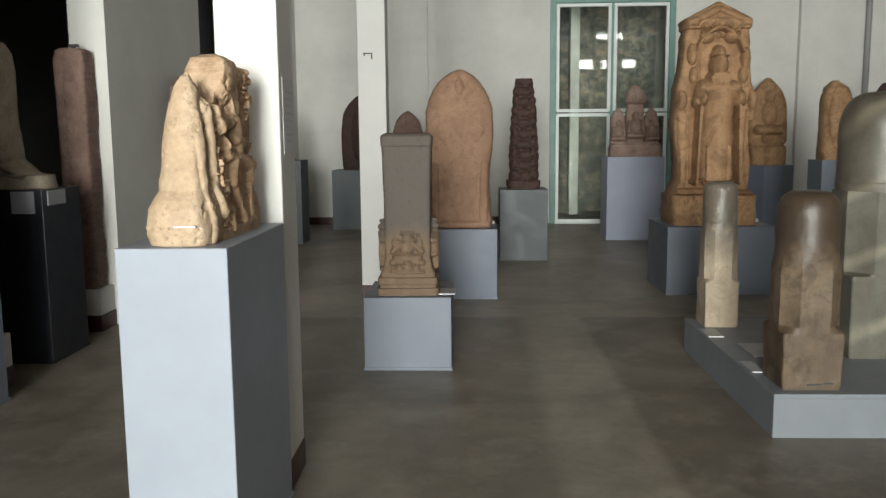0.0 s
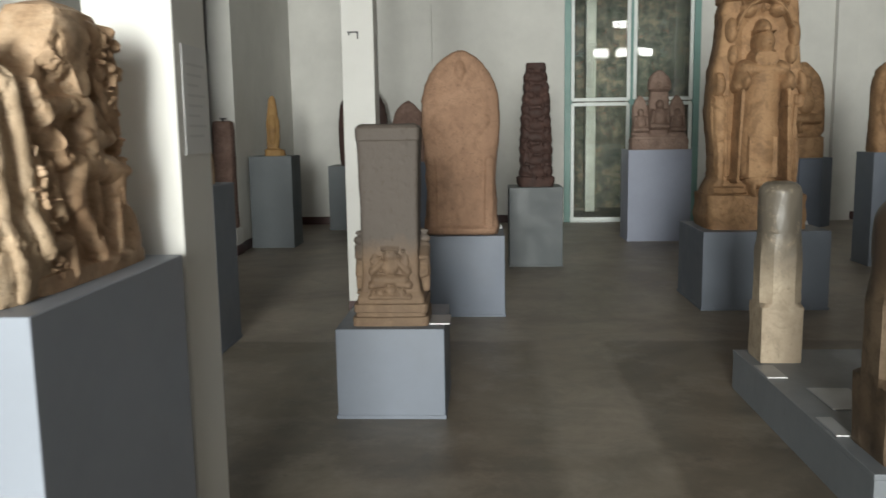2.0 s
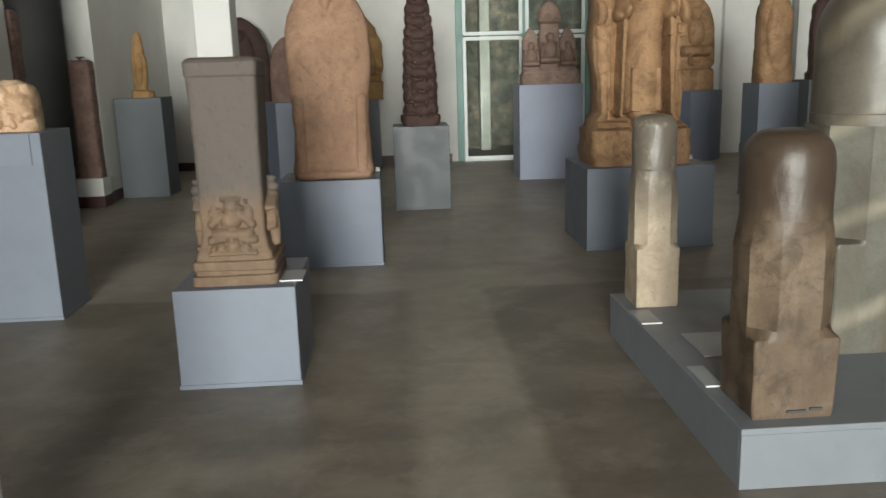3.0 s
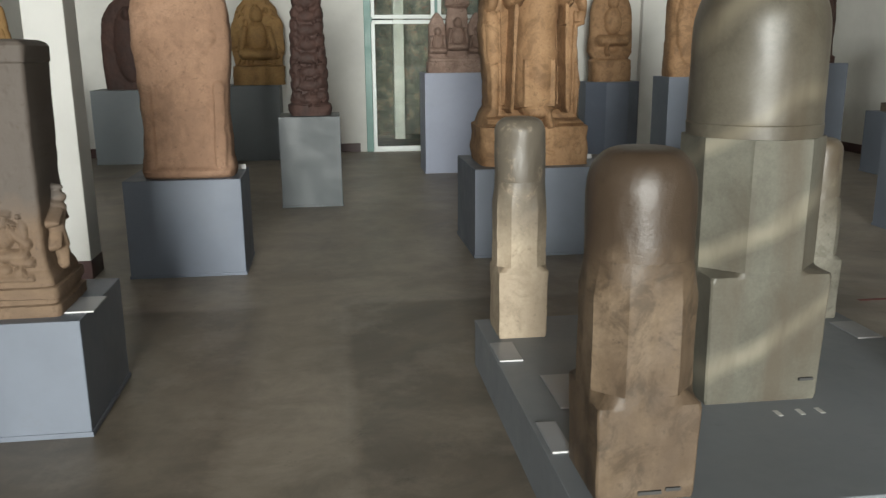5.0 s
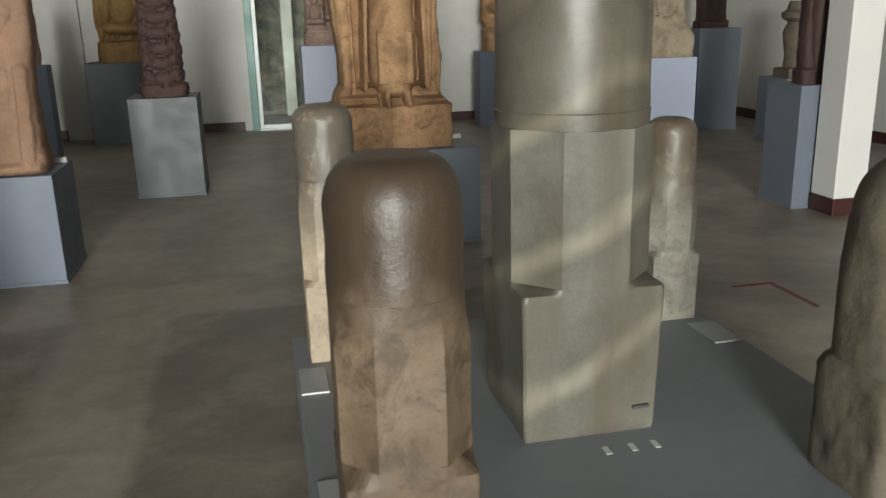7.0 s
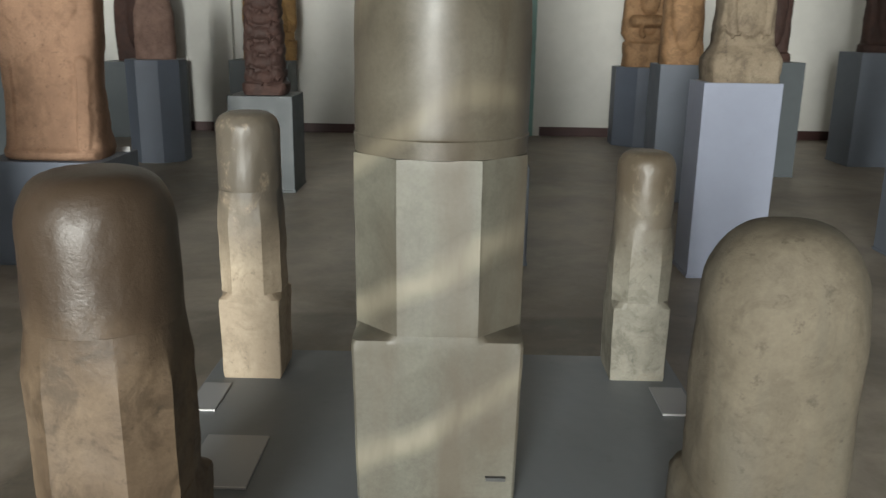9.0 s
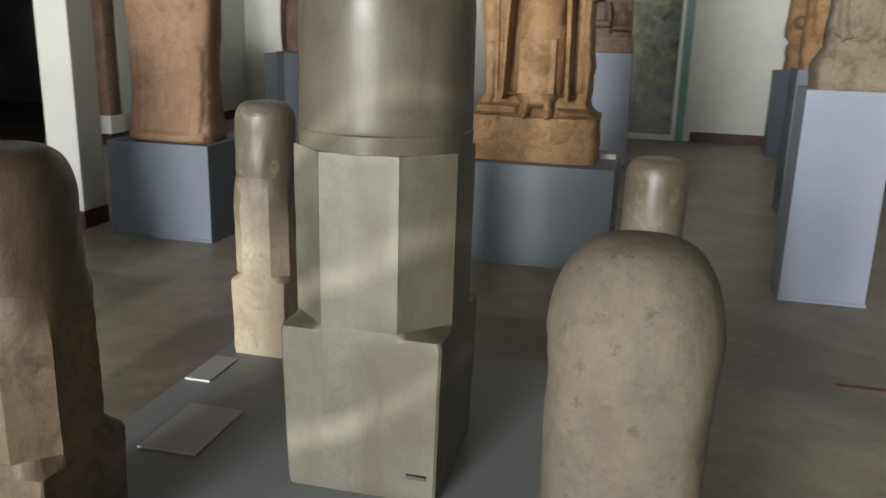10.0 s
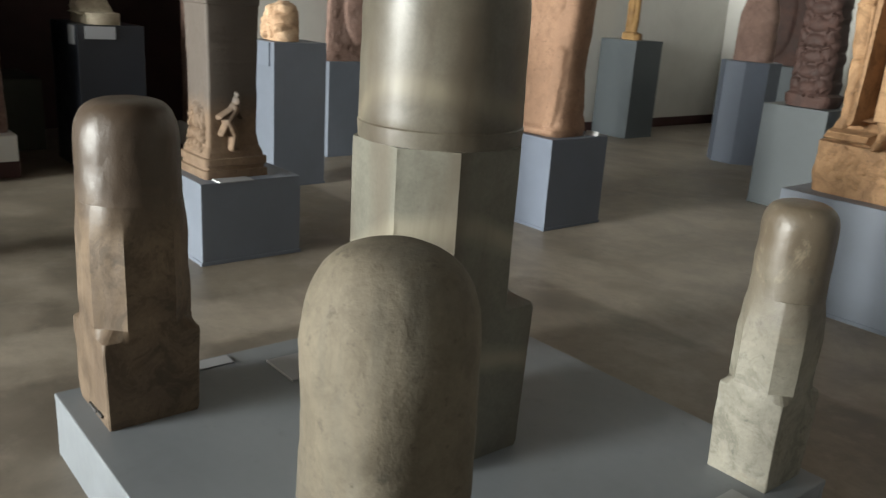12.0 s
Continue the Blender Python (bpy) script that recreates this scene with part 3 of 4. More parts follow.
# ---- plinths ----
def plinth(x0, x1, y0, y1, h, label, material=M_PLINTH, bevel=0.004, name="plinth"):
    ob = box(name, -(x1 - x0) / 2, (x1 - x0) / 2, -(y1 - y0) / 2, (y1 - y0) / 2, 0, h, material, bevel=bevel)
    place(ob, (x0 + x1) / 2, (y0 + y1) / 2, 0)
    w, d = (x1 - x0) / 2 + 0.006, (y1 - y0) / 2 + 0.006
    part("base_strip", add_box(bmesh.new(), -w, w, -d, d, 0, 0.022, 0.002), material, ob)
    return tagged(ob, label, "plinth", group="museum plinths")


plinth(-1.046, -0.683, 2.21, 3.01, 1.183, "tall pale blue-grey painted plinth under a cream relief", M_PALE)
plinth(-0.62, -0.045, 4.96, 5.60, 0.49, "low blue-grey painted plinth under a square pillar")
plinth(-0.44, 0.33, 7.40, 8.00, 0.67, "low steel-blue painted plinth under a red stele", M_STEEL)
plinth(0.44, 1.03, 9.90, 10.45, 0.885, "dark slate-grey painted plinth under a maroon carved pillar", M_DEEPSLATE)
plinth(2.085, 2.92, 11.95, 12.55, 1.225, "broad pale lavender-grey painted plinth under a three-peaked carving", M_LAVENDER)
plinth(1.967, 3.0, 7.60, 8.46, 0.66, "wide low blue-grey plinth under the great standing figure")
plinth(-2.95, -2.38, 11.62, 12.15, 1.22, "dark slate-grey painted plinth under a small leaf-shaped stone", M_SLATE)
plinth(-0.55, 0.24, 13.62, 14.25, 1.04, "dark-looking slate-grey plinth against the back wall", M_SLATE)
plinth(-2.26, -1.30, 13.55, 14.25, 1.0, "dark slate-grey plinth under a dark arched stele", M_SLATE)
plinth(4.29, 4.72, 9.77, 10.2, 1.22, "broad blue-grey plinth under a carved block")
plinth(7.06, 7.64, 12.0, 12.6, 1.29, "tall blue-grey plinth near the side wall")
plinth(7.42, 7.95, 10.66, 11.22, 0.74, "low blue-grey plinth beside the side wall")
plinth(5.56, 5.97, 7.78, 8.22, 0.95, "slim blue-grey plinth beside a white column")
plinth(4.0, 4.47, 7.40, 7.74, 1.215, "tall pale lavender-grey plinth under a buff pedestal stone", M_LAVENDER)
plinth(-2.82, -2.66, 7.38, 8.14, 0.93, "blue-grey plinth against the white side wall")
plinth(-2.07, -1.67, 6.27, 6.75, 1.17, "tall blue-grey plinth under a small pale fragment")
plinth(5.55, 6.12, 11.2, 11.75, 1.2, "dark slate-grey plinth standing well back near the side wall", M_SLATE)
plinth(-2.82, -2.66, 4.05, 4.31, 1.24, "tall blue-grey plinth before the side wall")
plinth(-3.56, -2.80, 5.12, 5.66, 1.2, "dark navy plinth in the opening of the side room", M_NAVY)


def eight_sided(x, y, w, h, label):
    ob = turned("plinth", [(0, "oct", w, w), (h - 0.002, "oct", w, w), (h, "oct", w - 0.003, w - 0.003)], M_STEEL, 96, 0.0, 1, 30)
    place(ob, x, y, 0)
    return tagged(ob, label, "plinth", group="museum plinths")


eight_sided(5.0, 13.72, 0.40, 1.03, "eight-sided steel-blue plinth near the back wall")
eight_sided(-0.85, 11.74, 0.30, 1.12, "eight-sided steel-blue plinth under a rounded reddish stele")

# ---- the linga platform ----
platform = empty("platform", 2.505, 4.62, 0)
part("top_board", add_box(bmesh.new(), -0.895, 0.895, -0.89, 0.89, 0.205, 0.23, 0.004), M_PLATFORM, platform)
for x0, x1, y0, y1 in ((-0.893, 0.893, -0.888, -0.866), (-0.893, 0.893, 0.866, 0.888), (-0.893, -0.871, -0.866, 0.866), (0.871, 0.893, -0.866, 0.866)):
    part("side_board", add_box(bmesh.new(), x0, x1, y0, y1, 0, 0.205, 0.002), M_PLATFORM, platform)
tagged(platform, "low square blue-grey platform carrying five stone lingas", "platform")


def linga(x, y, label, pieces, front=0.0, marks=()):
    ob = empty("linga", x, y, 0.23)
    for name, profile, material, seed, rough, lumps, note in pieces:
        p = turned(name, profile, material, 128, rough, seed, 32, lumps)
        p.parent = ob
        p["label"] = note
    for mx, mz, wide in marks:
        part("mark", add_box(bmesh.new(), mx - wide / 2, mx + wide / 2, -front - 0.003, -front + 0.02, mz - 0.005, mz + 0.005), M_IRON, ob, "short dark slot in the stone")
    return tagged(ob, label, "linga", group="lingas on the platform")


def cut_linga(x, y, label, w, f, sink, z_base, z_shaft, z_top, round_w, materials, seed, rough, lumps, remarks, crown=0.13, flat=0.5, collar=False, marks=()):
    """A linga cut from one block: its eight-sided shaft keeps the planes of the square base, so that only the corners step back."""
    base = [(0, ("cut", 0.97), w * 0.94, w * 0.94), (0.02, ("cut", 0.97), w * 0.955, w * 0.955), (z_base - 0.012, ("cut", 0.97), w, w), (z_base, ("cut", 0.93), w * 0.998, w * 0.998), (z_base + sink, ("cut", f), w * 0.995, w * 0.995)]
    shaft = [(z_base + sink, ("cut", f), w * 0.995, w * 0.995), (z_shaft - 0.02, ("cut", f), w * 1.005, w * 1.005)]
    if collar:
        shaft += [(z_shaft, ("cut", f), w * 1.0, w * 1.0)]
        top = [(z_shaft - 0.004, "round", w * 0.985, w * 0.985), (z_shaft, "round", round_w, round_w), (z_shaft + 0.045, "round", round_w * 1.012, round_w * 1.012), (z_shaft + 0.049, "round", round_w * 0.995, round_w * 0.995), (z_shaft + 0.056, "round", round_w, round_w)]
    else:
        shaft += [(z_shaft + 0.05, 2.6, w, w), (z_shaft + 0.09, "round", round_w, round_w)]
        top = [(z_shaft + 0.09, "round", round_w, round_w)]
    top += [(z_top - crown, "round", round_w * 0.99, round_w * 0.99)] + dome(z_top - crown, z_top, round_w * 0.99, 2.0, 12, flat)[1:]
    return linga(x, y, label, [
        ("square_base", base, materials[0], seed, rough, lumps, remarks[0]),
        ("octagonal_shaft", shaft, materials[1], seed, rough, lumps, remarks[1]),
        ("round_top", top, materials[2], seed, rough, lumps, remarks[2])], w, marks)


cut_linga(2.495, 4.617, "tall polished green-grey linga with square, octagonal and round sections", 0.228, 0.47, 0.014, 0.485, 0.968, 1.54, 0.237, (S_BIG, S_BIG, S_BIGTOP), 3, 0.0016, 0.0,
    ("green-grey square base", "veined eight-sided shaft", "polished brown round top"), 0.22, 0.6, True, [(0.165, 0.085, 0.055)])
cut_linga(1.822, 3.945, "stout linga, dark polished brown top over tan shaft", 0.153, 0.50, 0.03, 0.295, 0.62, 1.012, 0.156, (S_L3, S_L3, S_L3), 11, 0.004, 0.0018,
    ("tan square base with worn corners", "brown eight-sided shaft", "dark polished brown rounded top"), 0.13, 0.45, False, [(0.08, 0.035, 0.045), (0.01, 0.028, 0.07)])
cut_linga(1.782, 5.325, "slender buff linga with greyish rounded top", 0.113, 0.52, 0.02, 0.31, 0.62, 0.99, 0.113, (S_L2, S_L2, S_L2), 21, 0.005, 0.003,
    ("buff square base with chipped corner", "buff eight-sided shaft", "greyish rounded top"), 0.07)
cut_linga(3.232, 5.368, "slender pale grey-buff linga with rounded top", 0.107, 0.52, 0.02, 0.29, 0.50, 0.865, 0.107, (S_L4, S_L4, S_L4), 31, 0.004, 0.003,
    ("pale square base", "pale eight-sided shaft", "brownish rounded top"), 0.07)
linga(3.205, 3.955, "squat weathered khaki linga with broad rounded top", [
    ("square_base", [(0, 8.0, 0.158, 0.153), (0.02, 8.0, 0.163, 0.158), (0.32, 7.0, 0.165, 0.159), (0.345, 5.0, 0.158, 0.154), (0.36, 4.0, 0.145, 0.145)], S_L5, 41, 0.006, 0.006, "khaki base with rounded corners"),
    ("round_shaft", [(0.33, 3.6, 0.147, 0.147), (0.40, 3.4, 0.152, 0.152), (0.55, 2.8, 0.156, 0.156), (0.74, 2.4, 0.160, 0.160)] + dome(0.74, 0.93, 0.160, 2.2, 12, 0.62)[1:], S_L5, 41, 0.005, 0.006, "weathered rounded shaft and top")])

# ---- carved stones ----
def carved(ob, x, y, z, label, category="sculpture", turn=0.0):
    return tagged(place(ob, x, y, z, turn), label, category)


# cream relief with a dancer, its face turned to the aisle
dancer = [("f", -0.10, 0.58, 0.03, 0.585, 0.055, 0.050), ("f", -0.06, 0.55, 0.02, 0.54, 0.075, 0.060), ("f", 0.0, 0.50, 0.025, 0.455, 0.040, 0.056), ("e", -0.03, 0.55, 0.10, 0.09, 0.070),
    ("e", 0.045, 0.40, 0.040, 0.030, 0.062), ("c", 0.035, 0.405, -0.11, 0.40, 0.028, 0.058), ("c", -0.12, 0.40, -0.155, 0.385, 0.030, 0.062), ("c", -0.155, 0.40, -0.085, 0.29, 0.030, 0.072), ("e", -0.080, 0.285, 0.038, 0.032, 0.078), ("c", -0.19, 0.45, -0.165, 0.40, 0.022, 0.068), ("e", -0.20, 0.46, 0.026, 0.024, 0.072),
    ("c", 0.045, 0.395, 0.06, 0.29, 0.044, 0.068), ("c", 0.03, 0.34, 0.09, 0.335, 0.030, 0.070), ("c", 0.085, 0.40, 0.175, 0.33, 0.024, 0.050), ("c", 0.175, 0.33, 0.09, 0.315, 0.022, 0.056),
    ("c", -0.02, 0.275, 0.16, 0.25, 0.040, 0.070), ("c", 0.10, 0.27, 0.22, 0.245, 0.022, 0.075), ("c", -0.01, 0.265, -0.055, 0.195, 0.040, 0.076), ("c", -0.055, 0.195, 0.05, 0.06, 0.030, 0.066), ("c", 0.04, 0.045, 0.10, 0.035, 0.022, 0.068),
    ("c", 0.185, 0.24, 0.16, 0.165, 0.036, 0.070), ("c", 0.16, 0.165, 0.135, 0.06, 0.026, 0.062), ("c", 0.12, 0.045, 0.18, 0.035, 0.020, 0.064), ("c", 0.07, 0.22, 0.09, 0.10, 0.016, 0.045),
    ("c", -0.135, 0.27, -0.11, 0.16, 0.024, 0.050), ("f", -0.19, 0.30, -0.175, 0.12, 0.022, 0.040), ("c", -0.21, 0.10, -0.11, 0.10, 0.024, 0.055), ("c", -0.11, 0.10, -0.10, 0.03, 0.022, 0.055), ("e", 0.24, 0.07, 0.07, 0.09, 0.050), ("f", -0.22, 0.02, 0.28, 0.015, 0.030, 0.045),
    ("e", 0.135, 0.565, 0.045, 0.050, 0.050), ("e", 0.14, 0.49, 0.035, 0.030, 0.045), ("c", 0.215, 0.58, 0.245, 0.45, 0.022, 0.035), ("c", 0.245, 0.45, 0.24, 0.30, 0.020, 0.030)]
dancer += [("c", 0.095 + 0.030 * k, 0.485 - 0.020 * k, 0.165 + 0.022 * k, 0.375 - 0.008 * k, 0.012, 0.042) for k in range(4)]
dancer = [(*p[:-1], p[-1] * 0.62) for p in dancer]
gaps = [("e", -0.125, 0.345, 0.030, 0.040, 0.030), ("e", -0.01, 0.33, 0.022, 0.040, 0.026), ("e", 0.115, 0.18, 0.030, 0.055, 0.030), ("e", 0.02, 0.14, 0.020, 0.05, 0.026), ("e", -0.12, 0.13, 0.020, 0.03, 0.030), ("e", -0.17, 0.51, 0.05, 0.05, 0.030), ("e", 0.09, 0.555, 0.016, 0.06, 0.024), ("e", 0.20, 0.30, 0.022, 0.03, 0.022)]
main = slab("relief", [0, 0.06, 0.2, 0.33, 0.43, 0.52, 0.585, 0.630, 0.645], [-0.25, -0.26, -0.25, -0.23, -0.205, -0.145, -0.095, -0.055, 0.0], [0.33, 0.34, 0.295, 0.27, 0.27, 0.26, 0.245, 0.20, 0.12], [0.058, 0.058, 0.048, 0.044, 0.044, 0.044, 0.042, 0.036, 0.02],
    S_LIME, dancer + ornament(70, 0.19, 0.50, 0.06, 0.10, 40, 0.012, 0.032) + ornament(71, 0.24, 0.30, 0.03, 0.1, 20, 0.010, 0.026) + ornament(72, -0.17, 0.18, 0.04, 0.14, 26, 0.010, 0.034), 240, 260, 0.007, 5, 5.0, 2.0, chip=0.015, raw=True, ragged=0.008, cuts=gaps)
spur = slab("relief", [0, 0.05, 0.12, 0.15, 0.18, 0.25, 0.40, 0.50, 0.55, 0.565], [-0.38, -0.395, -0.385, -0.37, -0.355, -0.35, -0.33, -0.31, -0.29, -0.27], [-0.14, -0.13, -0.15, -0.16, -0.17, -0.18, -0.21, -0.23, -0.25, -0.265], [0.072, 0.080, 0.077, 0.068, 0.057, 0.052, 0.043, 0.030, 0.015, 0.004],
    S_LIME, [("c", -0.20, 0.1, -0.24, 0.45, 0.03, 0.025), ("c", -0.30, 0.02, -0.31, 0.42, 0.022, 0.012)], 110, 170, 0.011, 6, 3.2, 1.75, chip=0.014, raw=True, ragged=0.010)
ob = skin("relief", [main, spur], S_LIME)
ob.data.materials.append(S_LIMEPALE)
for p in ob.data.polygons:
    if p.vertices[0] >= main.shape[0] * main.shape[1] + 2:
        p.material_index = 1
carved(ob, -0.835, 2.63, 1.183, "cream limestone relief of a dancing figure, broken at the top", turn=90)

tagged(box("paper_sticker", -0.855, -0.785, 2.224, 2.236, 1.247, 1.252, M_PAPER), "narrow white paper strip stuck on the cream relief", "label")

# square pillar with a small carved niche at its foot
niche = [("e", 0.0, 0.375, 0.036, 0.034, 0.028), ("b", -0.05, 0.05, 0.395, 0.425, 0.012, 0.020), ("e", 0.0, 0.315, 0.048, 0.048, 0.030), ("c", -0.045, 0.335, -0.095, 0.29, 0.020, 0.024), ("c", 0.045, 0.335, 0.095, 0.29, 0.020, 0.024), ("c", -0.075, 0.245, 0.075, 0.245, 0.026, 0.032), ("c", -0.10, 0.215, -0.04, 0.225, 0.020, 0.024), ("c", 0.10, 0.215, 0.04, 0.225, 0.020, 0.024),
    ("e", -0.08, 0.345, 0.022, 0.038, 0.016), ("e", 0.08, 0.345, 0.022, 0.038, 0.016), ("e", 0.0, 0.19, 0.030, 0.022, 0.024), ("e", -0.055, 0.18, 0.022, 0.020, 0.020), ("e", 0.055, 0.18, 0.022, 0.020, 0.020), ("f", -0.105, 0.155, 0.105, 0.155, 0.012, 0.014)]
niche += ornament(3, 0.0, 0.28, 0.10, 0.12, 60, 0.010, 0.016)
shaft = slab("pillar", [0, 0.045, 0.05, 0.07, 0.075, 0.115, 0.12, 0.15, 0.18, 0.25, 0.60, 0.98, 0.985, 1.045, 1.06, 1.07], [-0.205, -0.205, -0.19, -0.19, -0.20, -0.20, -0.185, -0.18, -0.165, -0.152, -0.155, -0.165, -0.17, -0.172, -0.16, -0.14],
    [0.205, 0.205, 0.19, 0.19, 0.20, 0.20, 0.185, 0.18, 0.165, 0.152, 0.155, 0.165, 0.17, 0.172, 0.16, 0.14], [0.205, 0.205, 0.19, 0.19, 0.20, 0.20, 0.185, 0.18, 0.165, 0.155, 0.155, 0.165, 0.17, 0.172, 0.16, 0.14], S_TANBASE, niche, 110, 150, 0.004, 7, 14.0, 1.0, chip=0.006, raw=True)
side = slab("pillar", [0, 0.03, 0.2, 0.36, 0.40], [-0.10, -0.10, -0.10, -0.10, -0.09], [0.10, 0.10, 0.10, 0.10, 0.09], [0.003, 0.003, 0.003, 0.003, 0.002], S_TANBASE,
    [("e", 0.035, 0.325, 0.026, 0.034, 0.062), ("c", 0.02, 0.285, -0.025, 0.215, 0.034, 0.062), ("c", 0.03, 0.28, 0.06, 0.235, 0.016, 0.055), ("c", -0.01, 0.275, -0.075, 0.235, 0.017, 0.058), ("c", -0.025, 0.205, 0.01, 0.135, 0.030, 0.062), ("c", 0.01, 0.135, -0.005, 0.05, 0.022, 0.058), ("c", -0.03, 0.20, -0.06, 0.14, 0.022, 0.052), ("c", -0.005, 0.045, 0.035, 0.035, 0.017, 0.055), ("e", 0.035, 0.365, 0.016, 0.018, 0.052)], 60, 90, 0.002, 8, 6.0, 1.0, chip=0.003, raw=True)
ob = skin("pillar", [shaft, turn_body(side, 90, 0.143, -0.02, 0.12), turn_body(side, -90, -0.143, -0.02, 0.12)], S_TANBASE)
carved(ob, -0.335, 5.23, 0.49, "square grey-brown pillar with a carved niche at its tan foot", "pillar")

# red sandstone stele, almost smooth
faint = [("e", 0.0, 1.33, 0.045, 0.075, 0.030), ("e", 0.0, 1.02, 0.20, 0.22, 0.012), ("f", -0.235, 0.10, -0.245, 0.60, 0.045, 0.022), ("f", 0.225, 0.10, 0.235, 0.60, 0.045, 0.022), ("e", 0.0, 0.55, 0.17, 0.42, 0.016), ("b", -0.31, 0.30, 0.0, 0.075, 0.02, 0.030), ("c", -0.19, 0.93, -0.09, 0.80, 0.05, 0.016), ("c", 0.19, 0.93, 0.09, 0.80, 0.05, 0.016)] + ornament(12, 0.0, 0.85, 0.20, 0.35, 40, 0.026, 0.008)
ob = slab("stele", [0, 0.05, 0.15, 0.4, 0.43, 0.8, 1.0, 1.12, 1.22, 1.31, 1.39, 1.44, 1.475, 1.49], [-0.305, -0.32, -0.305, -0.29, -0.29, -0.32, -0.325, -0.318, -0.295, -0.255, -0.19, -0.13, -0.07, -0.02], [0.295, 0.31, 0.295, 0.28, 0.28, 0.315, 0.32, 0.312, 0.287, 0.245, 0.18, 0.12, 0.065, 0.03],
    [0.20, 0.21, 0.19, 0.16, 0.155, 0.15, 0.15, 0.145, 0.14, 0.13, 0.11, 0.10, 0.08, 0.05], S_RED, faint, 90, 130, 0.009, 9, 4.5, 0.9, chip=0.010, ragged=0.010)
carved(ob, -0.02, 7.66, 0.67, "tall red sandstone stele with a pointed arched top", "stele")

# maroon pillar with scalloped edges
rows = []
for k in range(9):
    zz = 0.16 + 0.13 * k
    rows += [("e", 0.0, zz, 0.10, 0.055, 0.035), ("e", -0.12, zz + 0.03, 0.05, 0.05, 0.03), ("e", 0.12, zz + 0.03, 0.05, 0.05, 0.03)]
ob = slab("carved_pillar", [0, 0.10, 0.12, 0.5, 0.9, 1.15, 1.36], [-0.20, -0.21, -0.185, -0.175, -0.16, -0.14, -0.10], [0.20, 0.21, 0.185, 0.175, 0.16, 0.14, 0.10], [0.17, 0.18, 0.15, 0.14, 0.13, 0.12, 0.08], S_MAROON, rows + ornament(14, 0.0, 0.7, 0.16, 0.6, 90, 0.02, 0.03), 90, 150, 0.012, 13, 4.0, 1.0, scallop=(0.115, 0.012), ragged=0.016)
carved(ob, 0.745, 10.16, 0.885, "dark maroon carved pillar with scalloped edges", "pillar")

# three-peaked group
def seat_shape(cz, k):
    """A small cross-legged shape about 0.4 k high."""
    return [("e", 0.0, cz + 0.30 * k, 0.055 * k, 0.065 * k, 0.085 * k), ("e", 0.0, cz + 0.15 * k, 0.085 * k, 0.12 * k, 0.08 * k), ("c", -0.12 * k, cz + 0.02 * k, 0.12 * k, cz + 0.02 * k, 0.045 * k, 0.10 * k), ("c", -0.09 * k, cz + 0.22 * k, -0.12 * k, cz + 0.08 * k, 0.03 * k, 0.08 * k), ("c", 0.09 * k, cz + 0.22 * k, 0.12 * k, cz + 0.08 * k, 0.03 * k, 0.08 * k)]


bench = slab("peaked_carving", [0, 0.13, 0.14, 0.17, 0.175, 0.20], [-0.385, -0.385, -0.37, -0.37, -0.355, -0.35], [0.385, 0.385, 0.37, 0.37, 0.355, 0.35], [0.21, 0.21, 0.20, 0.20, 0.18, 0.17], S_MAUVE, ornament(16, 0.0, 0.08, 0.34, 0.04, 40, 0.018, 0.012), 90, 40, 0.006, 15, 8.0, 0.9, raw=True)
middle = slab("peaked_carving", [0, 0.40, 0.58, 0.61, 0.70, 0.78, 0.84, 0.87], [-0.135, -0.135, -0.125, -0.155, -0.155, -0.12, -0.06, -0.015], [0.135, 0.135, 0.125, 0.155, 0.155, 0.12, 0.06, 0.015], [0.10, 0.10, 0.09, 0.12, 0.11, 0.09, 0.07, 0.03], S_MAUVE, seat_shape(0.10, 1.0) + [("c", -0.14, 0.60, 0.14, 0.60, 0.025, 0.03)] + ornament(15, 0.0, 0.68, 0.11, 0.07, 16, 0.018, 0.02), 80, 110, 0.008, 15, 4.0, 0.9, ragged=0.010, raw=True)
flank = slab("peaked_carving", [0, 0.25, 0.38, 0.46, 0.51, 0.53], [-0.115, -0.11, -0.105, -0.075, -0.035, -0.01], [0.115, 0.11, 0.105, 0.075, 0.035, 0.01], [0.08, 0.08, 0.07, 0.06, 0.05, 0.03], S_MAUVE, seat_shape(0.06, 0.8), 60, 80, 0.008, 16, 4.0, 0.9, ragged=0.010, raw=True)
ob = skin("peaked_carving", [bench, turn_body(middle, 0, 0.0, -0.01, 0.19), turn_body(flank, 0, -0.245, 0.0, 0.19), turn_body(flank, 0, 0.245, 0.0, 0.19)], S_MAUVE)
carved(ob, 2.52, 12.24, 1.225, "reddish three-peaked carving with small seated shapes")

